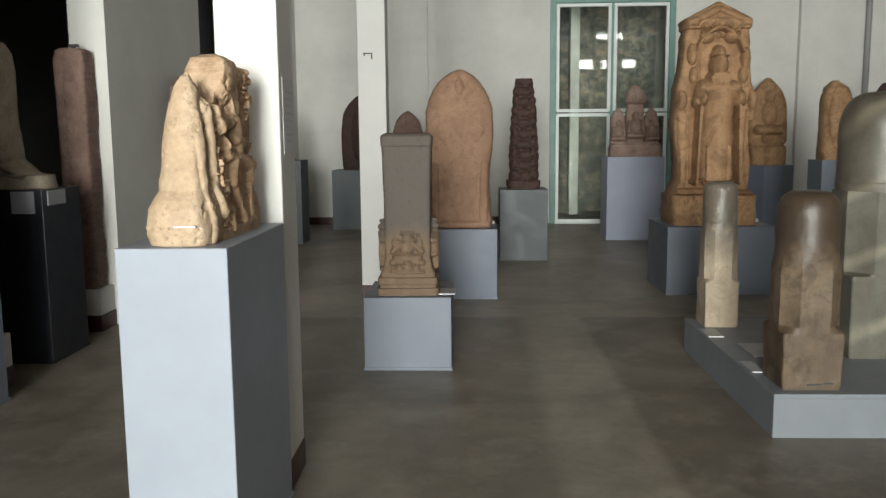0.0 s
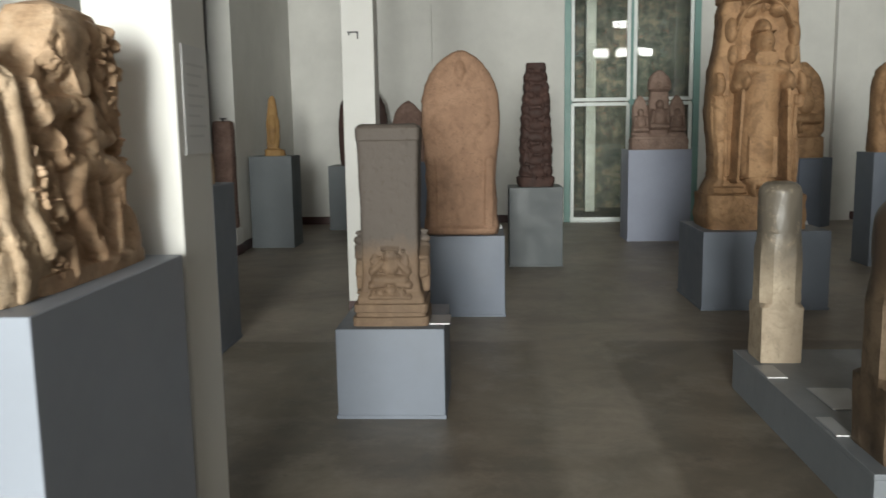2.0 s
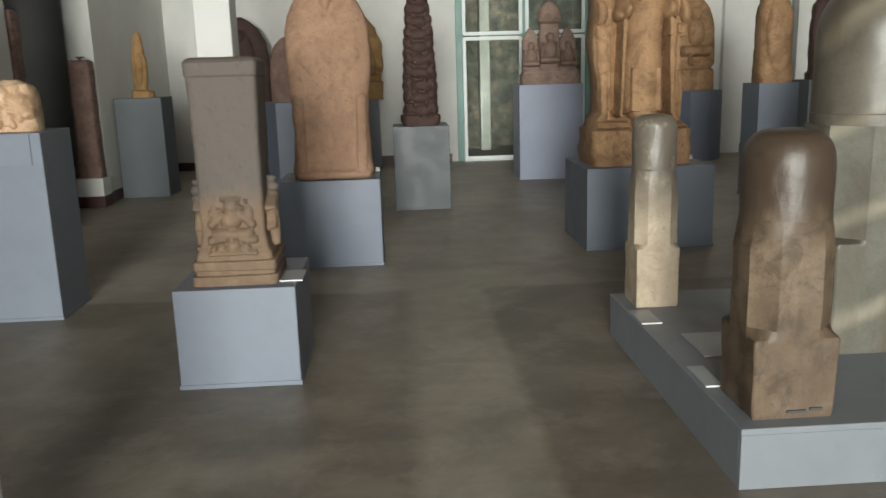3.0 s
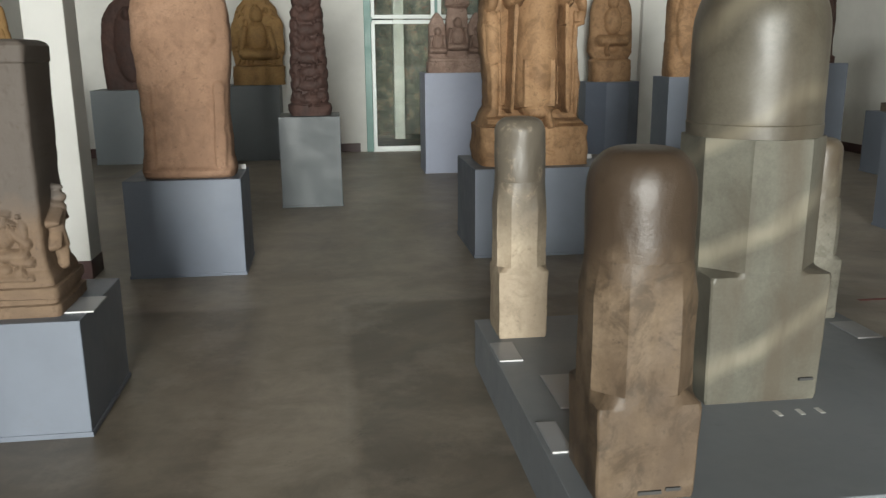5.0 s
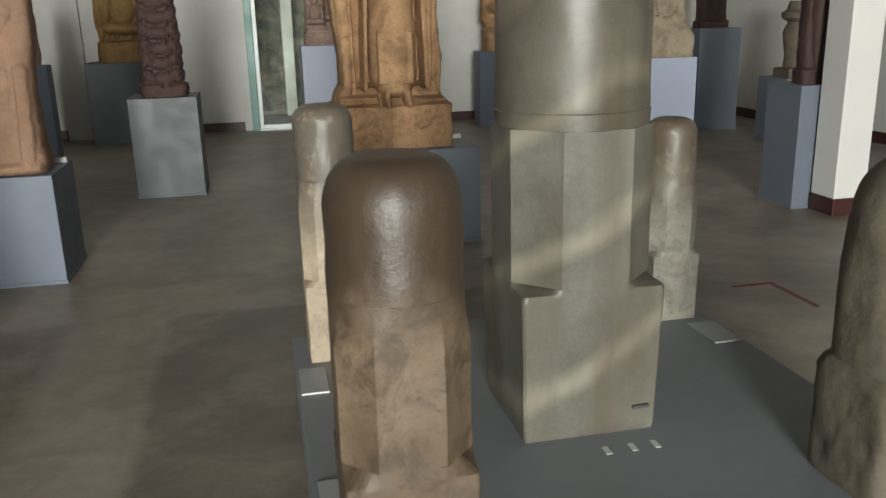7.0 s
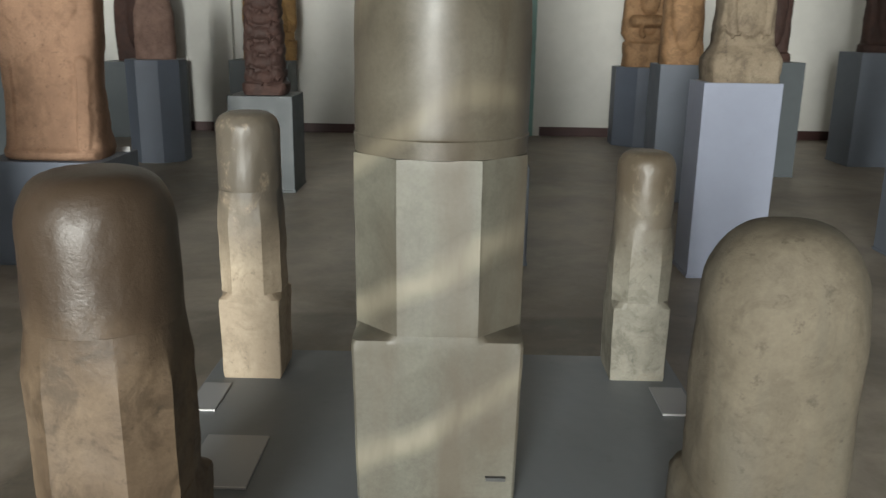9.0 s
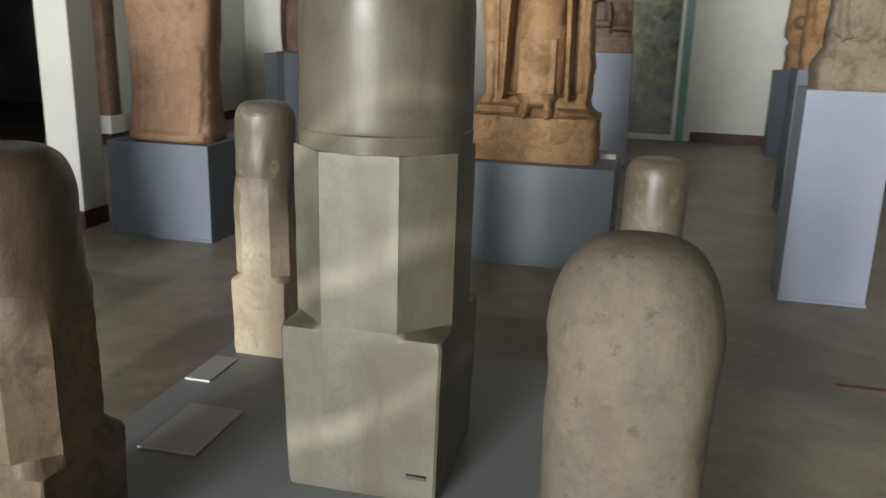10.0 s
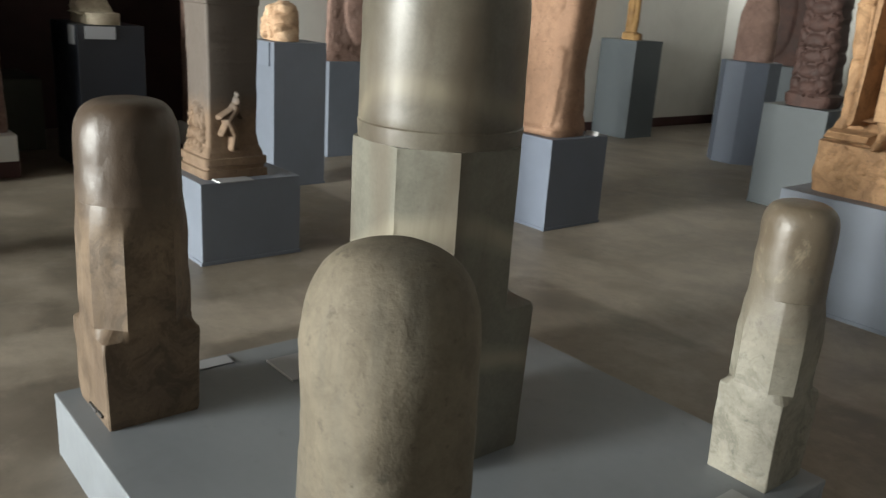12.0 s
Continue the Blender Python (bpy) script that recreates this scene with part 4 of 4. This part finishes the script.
# the great standing figure
fig = [("f", -0.04, 1.40, 0.04, 1.40, 0.08, 0.22), ("e", 0.0, 1.53, 0.088, 0.125, 0.27), ("e", 0.0, 1.515, 0.020, 0.045, 0.29), ("c", -0.065, 1.46, -0.085, 1.40, 0.022, 0.21), ("c", 0.065, 1.46, 0.085, 1.40, 0.022, 0.21), ("b", -0.080, 0.080, 1.600, 1.635, 0.014, 0.235), ("e", 0.0, 1.64, 0.062, 0.085, 0.215),
    ("c", -0.13, 1.315, 0.13, 1.315, 0.085, 0.235), ("c", -0.165, 1.29, -0.20, 1.18, 0.052, 0.22), ("c", 0.165, 1.29, 0.20, 1.18, 0.052, 0.22), ("c", 0.0, 1.28, 0.0, 1.10, 0.160, 0.235), ("c", 0.0, 1.05, 0.0, 0.60, 0.150, 0.225), ("c", 0.0, 0.80, 0.0, 0.50, 0.165, 0.215), ("b", -0.145, 0.145, 0.405, 0.80, 0.03, 0.195), ("b", -0.26, -0.11, 0.405, 0.44, 0.02, 0.185), ("b", 0.10, 0.25, 0.405, 0.44, 0.02, 0.185),
    ("e", -0.170, 1.225, 0.066, 0.100, 0.30), ("e", 0.170, 1.225, 0.066, 0.100, 0.30), ("f", -0.185, 1.14, -0.215, 0.41, 0.021, 0.235), ("f", 0.180, 1.14, 0.200, 0.41, 0.021, 0.235), 
    ("c", -0.06, 0.41, -0.065, 0.31, 0.034, 0.155), ("c", 0.075, 0.41, 0.08, 0.31, 0.034, 0.155), ("b", -0.40, -0.11, 0.29, 0.365, 0.02, 0.10), ("b", 0.13, 0.38, 0.29, 0.345, 0.02, 0.10)]
for k in range(7):
    a0, a1 = 0.35 + 0.36 * k, 0.35 + 0.36 * (k + 1)
    fig += [("c", 0.235 * math.cos(a0), 1.55 + 0.33 * math.sin(a0), 0.235 * math.cos(a1), 1.55 + 0.33 * math.sin(a1), 0.020, 0.115)]
for sx in (-1, 1):
    fig += [("e", sx * 0.255, 1.62 - 0.02 * sx, 0.050, 0.10, 0.10), ("e", sx * 0.235, 1.44, 0.045, 0.08, 0.09), ("e", sx * 0.12, 1.80, 0.07, 0.06, 0.10), ("c", sx * 0.30, 1.93, sx * 0.02, 2.06, 0.035, 0.05), ("b", min(sx * 0.20, sx * 0.36), max(sx * 0.20, sx * 0.36), 1.90, 1.97, 0.02, 0.04),
        ("e", sx * 0.345, 1.20, 0.055, 0.10, 0.09), ("c", sx * 0.335, 1.07, sx * 0.32, 0.78, 0.05, 0.05), ("b", min(sx * 0.27, sx * 0.40), max(sx * 0.27, sx * 0.40), 1.02, 1.045, 0.012, 0.06), ("c", sx * 0.33, 0.70, sx * 0.34, 0.40, 0.055, 0.06), ("c", sx * 0.285, 1.10, sx * 0.27, 0.45, 0.014, 0.03)]
fig += ornament(18, 0.0, 0.17, 0.34, 0.08, 60, 0.022, 0.014) + ornament(19, -0.35, 1.15, 0.04, 0.16, 14, 0.022, 0.05) + ornament(20, 0.35, 1.15, 0.04, 0.16, 14, 0.022, 0.05) + ornament(21, 0.0, 1.86, 0.20, 0.06, 22, 0.020, 0.05)
hollow = [("b", -0.265, 0.245, 0.37, 1.36, 0.06, 0.045), ("f", 0.0, 1.36, 0.0, 1.60, 0.22, 0.045)]
fig = [(*p[:-1], p[-1] - 0.035 if p[-1] > 0.15 else p[-1] * 0.75) for p in fig]
ob = slab("standing_figure", [0, 0.285, 0.292, 0.34, 0.42, 0.6, 0.80, 0.93, 1.0, 1.02, 1.12, 1.25, 1.38, 1.55, 1.75, 1.87, 1.885, 1.965, 1.98, 2.05, 2.11, 2.14], [-0.425, -0.425, -0.41, -0.40, -0.37, -0.365, -0.385, -0.40, -0.40, -0.40, -0.405, -0.39, -0.365, -0.345, -0.325, -0.31, -0.325, -0.325, -0.30, -0.18, -0.06, -0.01],
    [0.400, 0.400, 0.385, 0.34, 0.335, 0.345, 0.325, 0.32, 0.325, 0.375, 0.385, 0.37, 0.335, 0.315, 0.30, 0.295, 0.315, 0.315, 0.30, 0.19, 0.07, 0.03], [0.285, 0.285, 0.24, 0.18, 0.17, 0.165, 0.16, 0.16, 0.16, 0.16, 0.16, 0.16, 0.155, 0.155, 0.15, 0.15, 0.18, 0.18, 0.16, 0.13, 0.10, 0.06], S_OCHRE, fig, 220, 330, 0.005, 17, 7.0, 1.2, chip=0.007, ragged=0.018, cuts=hollow)
carved(ob, 2.465, 8.0, 0.66, "great ochre sandstone stele with a standing robed shape", "stele")

# small leaf-shaped stone
ob = slab("leaf_stone", [0, 0.08, 0.1, 0.35, 0.6, 0.74, 0.79], [-0.12, -0.12, -0.09, -0.10, -0.07, -0.045, -0.01], [0.16, 0.15, 0.07, 0.09, 0.06, 0.04, 0.01], [0.10, 0.10, 0.06, 0.06, 0.05, 0.04, 0.01], S_YELLOW, [("e", 0.0, 0.35, 0.05, 0.2, 0.03), ("e", 0.11, 0.14, 0.04, 0.08, 0.05)], 50, 70, 0.014, 19, 3.0)
carved(ob, -2.66, 11.86, 1.22, "small yellow-ochre leaf-shaped stone")

seated = [("e", 0.0, 0.95, 0.09, 0.11, 0.12), ("e", 0.0, 0.66, 0.15, 0.2, 0.12), ("c", -0.18, 0.42, 0.18, 0.42, 0.08, 0.15), ("c", -0.16, 0.75, -0.22, 0.5, 0.05, 0.1), ("c", 0.16, 0.75, 0.22, 0.5, 0.05, 0.1)]
ob = slab("seated_stele", [0, 0.25, 0.27, 0.5, 0.8, 1.05, 1.2, 1.27], [-0.36, -0.36, -0.33, -0.36, -0.35, -0.26, -0.13, -0.03], [0.36, 0.36, 0.33, 0.36, 0.35, 0.26, 0.13, 0.03], [0.22, 0.22, 0.14, 0.13, 0.12, 0.11, 0.09, 0.04], S_YELLOW, seated + ornament(24, 0.0, 0.7, 0.3, 0.45, 50, 0.03, 0.03), 90, 110, 0.012, 23, ragged=0.015)
carved(ob, -0.04, 13.95, 1.04, "yellow-brown arched stele with a seated shape", "stele")
ob = slab("arched_stele", [0, 0.1, 0.7, 0.95, 1.12, 1.22, 1.28], [-0.36, -0.38, -0.39, -0.35, -0.25, -0.14, -0.03], [0.36, 0.38, 0.39, 0.35, 0.25, 0.14, 0.03], [0.12, 0.12, 0.1, 0.1, 0.09, 0.07, 0.04], S_MAROON, [("e", 0.0, 0.6, 0.2, 0.5, 0.08), ("e", 0.0, 1.0, 0.08, 0.1, 0.11)], 70, 90, 0.012, 25)
carved(ob, -1.74, 13.88, 1.0, "dark brown arched stele", "stele")
ob = slab("rounded_stele", [0, 0.1, 0.5, 0.65, 0.75, 0.80], [-0.22, -0.225, -0.21, -0.17, -0.09, -0.02], [0.22, 0.225, 0.21, 0.17, 0.09, 0.02], [0.13, 0.13, 0.12, 0.11, 0.08, 0.03], S_PINK, [("e", 0.0, 0.35, 0.12, 0.3, 0.02)], 60, 70, 0.010, 27)
carved(ob, -0.83, 11.75, 1.12, "reddish stone slab with a rounded top", "stele")

# stones along the right-hand side
ob = slab("seated_stele", [0, 0.30, 0.33, 0.42, 0.7, 1.0, 1.2, 1.35, 1.43], [-0.30, -0.30, -0.27, -0.33, -0.31, -0.30, -0.24, -0.12, -0.03], [0.30, 0.30, 0.27, 0.33, 0.31, 0.30, 0.24, 0.12, 0.03], [0.24, 0.24, 0.2, 0.16, 0.14, 0.13, 0.11, 0.09, 0.04], S_OCHRE, [("e", 0.0, 1.12, 0.08, 0.1, 0.1), ("e", 0.0, 0.85, 0.13, 0.2, 0.1), ("c", -0.18, 0.58, 0.18, 0.58, 0.08, 0.13), ("c", -0.08, 0.4, -0.08, 0.55, 0.04, 0.1)], 80, 100, 0.014, 29, cuts=[("e", 0.0, 0.47, 0.1, 0.06, 0.06)])
carved(ob, 5.0, 13.78, 1.03, "brown arched stele with a seated shape over a niche", "stele")
ob = slab("carved_block", [0, 0.1, 0.5, 0.7, 0.86, 0.95], [-0.18, -0.19, -0.18, -0.18, -0.14, -0.06], [0.17, 0.18, 0.16, 0.17, 0.12, 0.0], [0.2, 0.2, 0.18, 0.17, 0.14, 0.08], S_OCHRE, [("e", 0.0, 0.5, 0.15, 0.4, 0.06)], 60, 80, 0.016, 33)
carved(ob, 4.50, 9.98, 1.22, "yellow-brown broken carved block", "stele")
ob = slab("red_stele", [0, 0.08, 0.1, 0.6, 1.0, 1.15, 1.2], [-0.22, -0.22, -0.19, -0.20, -0.18, -0.12, -0.03], [0.22, 0.22, 0.19, 0.20, 0.18, 0.12, 0.03], [0.16, 0.16, 0.13, 0.12, 0.11, 0.08, 0.04], S_MAROON, [("e", 0.0, 0.6, 0.12, 0.45, 0.07)], 60, 80, 0.014, 35)
carved(ob, 7.35, 12.3, 1.29, "dark red narrow carved stele", "stele")
ob = slab("narrow_stele", [0, 0.08, 0.1, 0.6, 0.9, 1.02], [-0.2, -0.2, -0.17, -0.18, -0.15, -0.05], [0.2, 0.2, 0.17, 0.18, 0.15, 0.05], [0.16, 0.16, 0.12, 0.11, 0.1, 0.05], S_MAROON, [("e", 0.0, 0.55, 0.1, 0.4, 0.06)], 60, 80, 0.014, 61)
carved(ob, 5.83, 11.48, 1.2, "dark brown narrow carved stele", "stele")
pot = turned("baluster_stone", [(0, "sq", 0.16, 0.16), (0.10, "sq", 0.16, 0.16), (0.11, "round", 0.12, 0.12), (0.25, "round", 0.11, 0.11), (0.50, "round", 0.15, 0.15), (0.62, "round", 0.10, 0.10), (0.66, "round", 0.17, 0.17), (0.72, "round", 0.18, 0.18), (0.76, "round", 0.12, 0.12), (0.85, "round", 0.10, 0.10)], S_POT, 64, 0.005, 37)
carved(pot, 7.68, 10.94, 0.74, "grey-brown turned baluster-shaped stone", "stone")
ob = slab("red_pillar", [0, 0.1, 0.12, 0.8, 1.3, 1.4], [-0.12, -0.12, -0.10, -0.10, -0.09, -0.05], [0.12, 0.12, 0.10, 0.10, 0.09, 0.05], [0.11, 0.11, 0.09, 0.09, 0.08, 0.05], S_MAROON, [("e", 0.0, 0.6, 0.07, 0.5, 0.06), ("e", 0.0, 1.15, 0.05, 0.07, 0.07)], 50, 90, 0.012, 39)
carved(ob, 5.76, 8.0, 0.95, "dark red narrow figure-like pillar", "pillar")
ob = slab("pedestal_stone", [0, 0.13, 0.17, 0.22, 0.45, 0.62, 0.68, 0.8], [-0.215, -0.22, -0.20, -0.17, -0.16, -0.175, -0.19, -0.15], [0.215, 0.22, 0.20, 0.17, 0.16, 0.175, 0.19, 0.15], [0.17, 0.17, 0.155, 0.13, 0.12, 0.13, 0.14, 0.1], S_BUFF, [("e", 0.0, 0.4, 0.1, 0.14, 0.04), ("c", -0.1, 0.3, -0.12, 0.55, 0.03, 0.03), ("c", 0.1, 0.3, 0.12, 0.55, 0.03, 0.03)] + ornament(44, 0.0, 0.42, 0.13, 0.16, 40, 0.016, 0.025), 80, 90, 0.010, 43, 6.0, 1.0)
carved(ob, 4.25, 7.575, 1.215, "buff moulded pedestal stone with small carvings")

# left-hand side
ob = slab("brown_stele", [0, 0.06, 0.1, 0.5, 0.9, 1.1, 1.2], [-0.42, -0.42, -0.38, -0.36, -0.34, -0.25, -0.08], [0.42, 0.42, 0.38, 0.36, 0.34, 0.25, 0.08], [0.06, 0.06, 0.05, 0.05, 0.05, 0.04, 0.02], S_PINK, [("e", 0.0, 0.55, 0.2, 0.4, 0.05)], 70, 90, 0.012, 47)
carved(ob, -2.745, 7.76, 0.93, "red-brown stele before the white side wall", "stele", turn=90)
ob = slab("stone_fragment", [0, 0.05, 0.2, 0.28, 0.31], [-0.16, -0.16, -0.15, -0.12, -0.05], [0.16, 0.16, 0.15, 0.12, 0.05], [0.12, 0.12, 0.12, 0.10, 0.04], S_LIME, [("c", -0.10, 0.06, -0.03, 0.24, 0.045, 0.03), ("e", 0.07, 0.17, 0.06, 0.08, 0.035)] + ornament(50, 0.0, 0.15, 0.13, 0.11, 26, 0.026, 0.03), 60, 60, 0.016, 49, ragged=0.03)
carved(ob, -1.88, 6.47, 1.17, "small pale broken carved stone fragment")
legs = slab("legs_fragment", [0, 0.09, 0.10, 0.2, 0.5, 0.8, 0.93, 1.0], [-0.30, -0.30, -0.24, -0.24, -0.27, -0.31, -0.16, -0.06], [0.30, 0.28, 0.20, 0.09, 0.06, 0.06, 0.04, 0.0], [0.16, 0.16, 0.12, 0.09, 0.08, 0.10, 0.09, 0.04], S_SHADED_BUFF,
    [("c", -0.02, 0.90, 0.0, 0.60, 0.070, 0.085), ("c", 0.0, 0.60, 0.02, 0.22, 0.042, 0.090), ("c", 0.02, 0.16, 0.14, 0.11, 0.040, 0.070), ("c", -0.17, 0.84, -0.15, 0.55, 0.065, 0.055), ("c", -0.15, 0.55, -0.13, 0.16, 0.040, 0.065), ("c", -0.26, 0.82, -0.06, 0.88, 0.045, 0.075), ("c", -0.12, 0.13, -0.04, 0.11, 0.035, 0.070), ("e", 0.0, 0.24, 0.06, 0.03, 0.095)],
    90, 120, 0.008, 51, 3.6, 0.9, cuts=[("e", -0.20, 0.42, 0.03, 0.045, 0.07), ("e", -0.22, 0.90, 0.05, 0.04, 0.05)])
carved(legs, -3.14, 5.38, 1.2, "pale stone fragment of legs and drapery")


def door_jamb(x, y0, y1, h, label, inset=0.0):
    """A carved stone door jamb standing in the opening on a white base with a red foot."""
    base = tagged(box("jamb_base", x - 0.26, x + 0.04, y0, y1, SK, 0.34, M_COLUMN, bevel=0.004), "white painted block with a dark red foot", "base")
    part("skirting", add_box(bmesh.new(), x - 0.264, x + 0.044, y0 - 0.004, y1 + 0.004, 0, SK), M_RED, base)
    prims = [("c", 0.0, 0.1 + 0.1 * k, 0.01, 0.1 + 0.1 * k, 0.05, 0.012) for k in range(int(h * 10) - 1)]
    ob = slab("stone_jamb", [0, 0.1, h * 0.5, h - 0.1, h - 0.02, h], [-0.13, -0.13, -0.12, -0.125, -0.115, -0.09], [0.13, 0.13, 0.12, 0.125, 0.12, 0.10], [0.11, 0.11, 0.105, 0.11, 0.105, 0.09], S_PINK, prims, 50, 230, 0.008, int(y0 * 7), 7.0, 1.0, scallop=(0.05, 0.006), ragged=0.012)
    pin = bmesh.new()
    add_box(pin, -0.035, 0.045, -0.012, 0.012, h + 0.02, h + 0.04)
    add_box(pin, -0.012, 0.012, -0.012, 0.012, h - 0.03, h + 0.02)
    part("iron_clamp", pin, M_IRON, ob, "small dark iron clamp")
    carved(ob, x - 0.11 - inset, (y0 + y1) / 2, 0.34, label, "jamb")


door_jamb(XL, 4.33, 4.62, 1.85, "pinkish stone door jamb in the side opening", 0.10)
door_jamb(XL - 0.09, 6.08, 6.35, 1.90, "pinkish stone door jamb in the side opening")
door_jamb(XL, 8.73, 9.03, 1.75, "dark pinkish stone door jamb in the side opening")
door_jamb(XL2, 10.91, 11.19, 1.34, "dark pinkish stone door jamb in the side opening")

ob = slab("stone_pillar", [0, 0.1, 0.4, 0.52, 0.56], [-0.06, -0.06, -0.055, -0.055, -0.035], [0.06, 0.06, 0.055, 0.055, 0.035], [0.06, 0.06, 0.055, 0.055, 0.035], S_PINK, (), 40, 50, 0.008, 63, 7.0, 1.0)
carved(ob, -2.765, 4.18, 1.24, "pinkish stone block on a tall plinth", "stone")
tagged(box("low_box", -4.8, -3.9, 4.4, 5.1, 0, 0.65, M_OLIVE, bevel=0.01), "low dark olive box in the side room", "box")
structure(box("partition", -5.2, -5.05, 5.0, 9.0, 0, 2.1, M_DARKRED), "dark red board screen in the unlit side room", "partition")


# ---- small things ----
def label_plate(x0, x1, y0, y1, z):
    ob = empty("label_plate", (x0 + x1) / 2, (y0 + y1) / 2, z)
    w, d = (x1 - x0) / 2, (y1 - y0) / 2
    part("plate", add_box(bmesh.new(), -w, w, -d, d, 0.0, 0.006, 0.001), M_PLATE, ob)
    part("edge", add_box(bmesh.new(), -w, w, -d - 0.004, -d, 0.0, 0.0065), M_EDGE, ob, "white front edge")
    tagged(ob, "flat grey label plate with a white edge", "label", group="label plates")


label_plate(1.62, 1.72, 4.94, 5.16, 0.23)
label_plate(1.75, 1.95, 4.45, 4.76, 0.23)
label_plate(1.63, 1.70, 4.12, 4.34, 0.23)
label_plate(3.265, 3.385, 4.98, 5.20, 0.23)
label_plate(-0.15, -0.02, 5.07, 5.28, 0.49)

for x in (2.505, 2.59, 2.665):
    tagged(box("chalk_mark", x - 0.006, x + 0.012, 4.275, 4.32, 0.23, 0.2315, M_CHALK), "short white chalk mark on the platform", "mark")

bm = bmesh.new()
add_box(bm, 4.10, 4.36, 6.185, 6.215, 0, 0.002)
add_box(bm, 4.33, 4.36, 5.78, 6.185, 0, 0.002)
structure(part("floor_line", bm, M_REDLINE), "worn red painted corner line on the floor", "marking")

# paper notices on the first column, a hook on the second
notice = tagged(box("paper_notice", -0.698, -0.696, 3.13, 3.35, 1.46, 1.78, M_PAPER), "grey-white paper notice fixed to a column", "notice")
for k in range(8):
    part("text_line", add_box(bmesh.new(), -0.6958, -0.6952, 3.16, 3.32 - 0.03 * (k % 3), 1.72 - 0.03 * k, 1.728 - 0.03 * k), M_PALEINK, notice)
hook = bmesh.new()
add_box(hook, -0.905, -0.82, 7.425, 7.436, 2.298, 2.308)
add_box(hook, -0.83, -0.82, 7.425, 7.436, 2.25, 2.298)
add_box(hook, -0.90, -0.89, 7.425, 7.44, 2.28, 2.298)
tagged(part("wall_hook", hook, M_IRON), "small dark iron bracket on a white column", "hook")
tagged(box("label_card", -3.01, -2.85, 5.108, 5.118, 1.04, 1.19, M_PLATE), "grey label card on a dark plinth", "label")
tagged(box("label_card", -2.798, -2.788, 5.18, 5.42, 1.09, 1.19, M_PLATE), "grey label card on a dark plinth", "label")
tagged(box("label_card", -2.07, -1.73, 6.258, 6.266, 0.98, 1.16, M_PLINTH), "blue-grey label card on a tall plinth", "label")


def folded_card(x, y, z, turn):
    bm = bmesh.new()
    add_box(bm, -0.05, 0.05, -0.002, 0.002, 0, 0.035)
    bmesh.ops.rotate(bm, verts=bm.verts, cent=(0, 0, 0), matrix=Matrix.Rotation(radians(-25), 3, "X"))
    back = bmesh.new()
    add_box(back, -0.05, 0.05, 0.02, 0.024, 0, 0.03)
    me = bpy.data.meshes.new("tmp")
    back.to_mesh(me)
    bm.from_mesh(me)
    back.free()
    bpy.data.meshes.remove(me)
    tagged(place(part("folded_card", bm, M_EDGE), x, y, z, turn), "small white folded label card on a plinth", "label", group="folded cards")


folded_card(0.27, 7.88, 0.67, 12)
folded_card(2.93, 8.05, 0.66, 8)
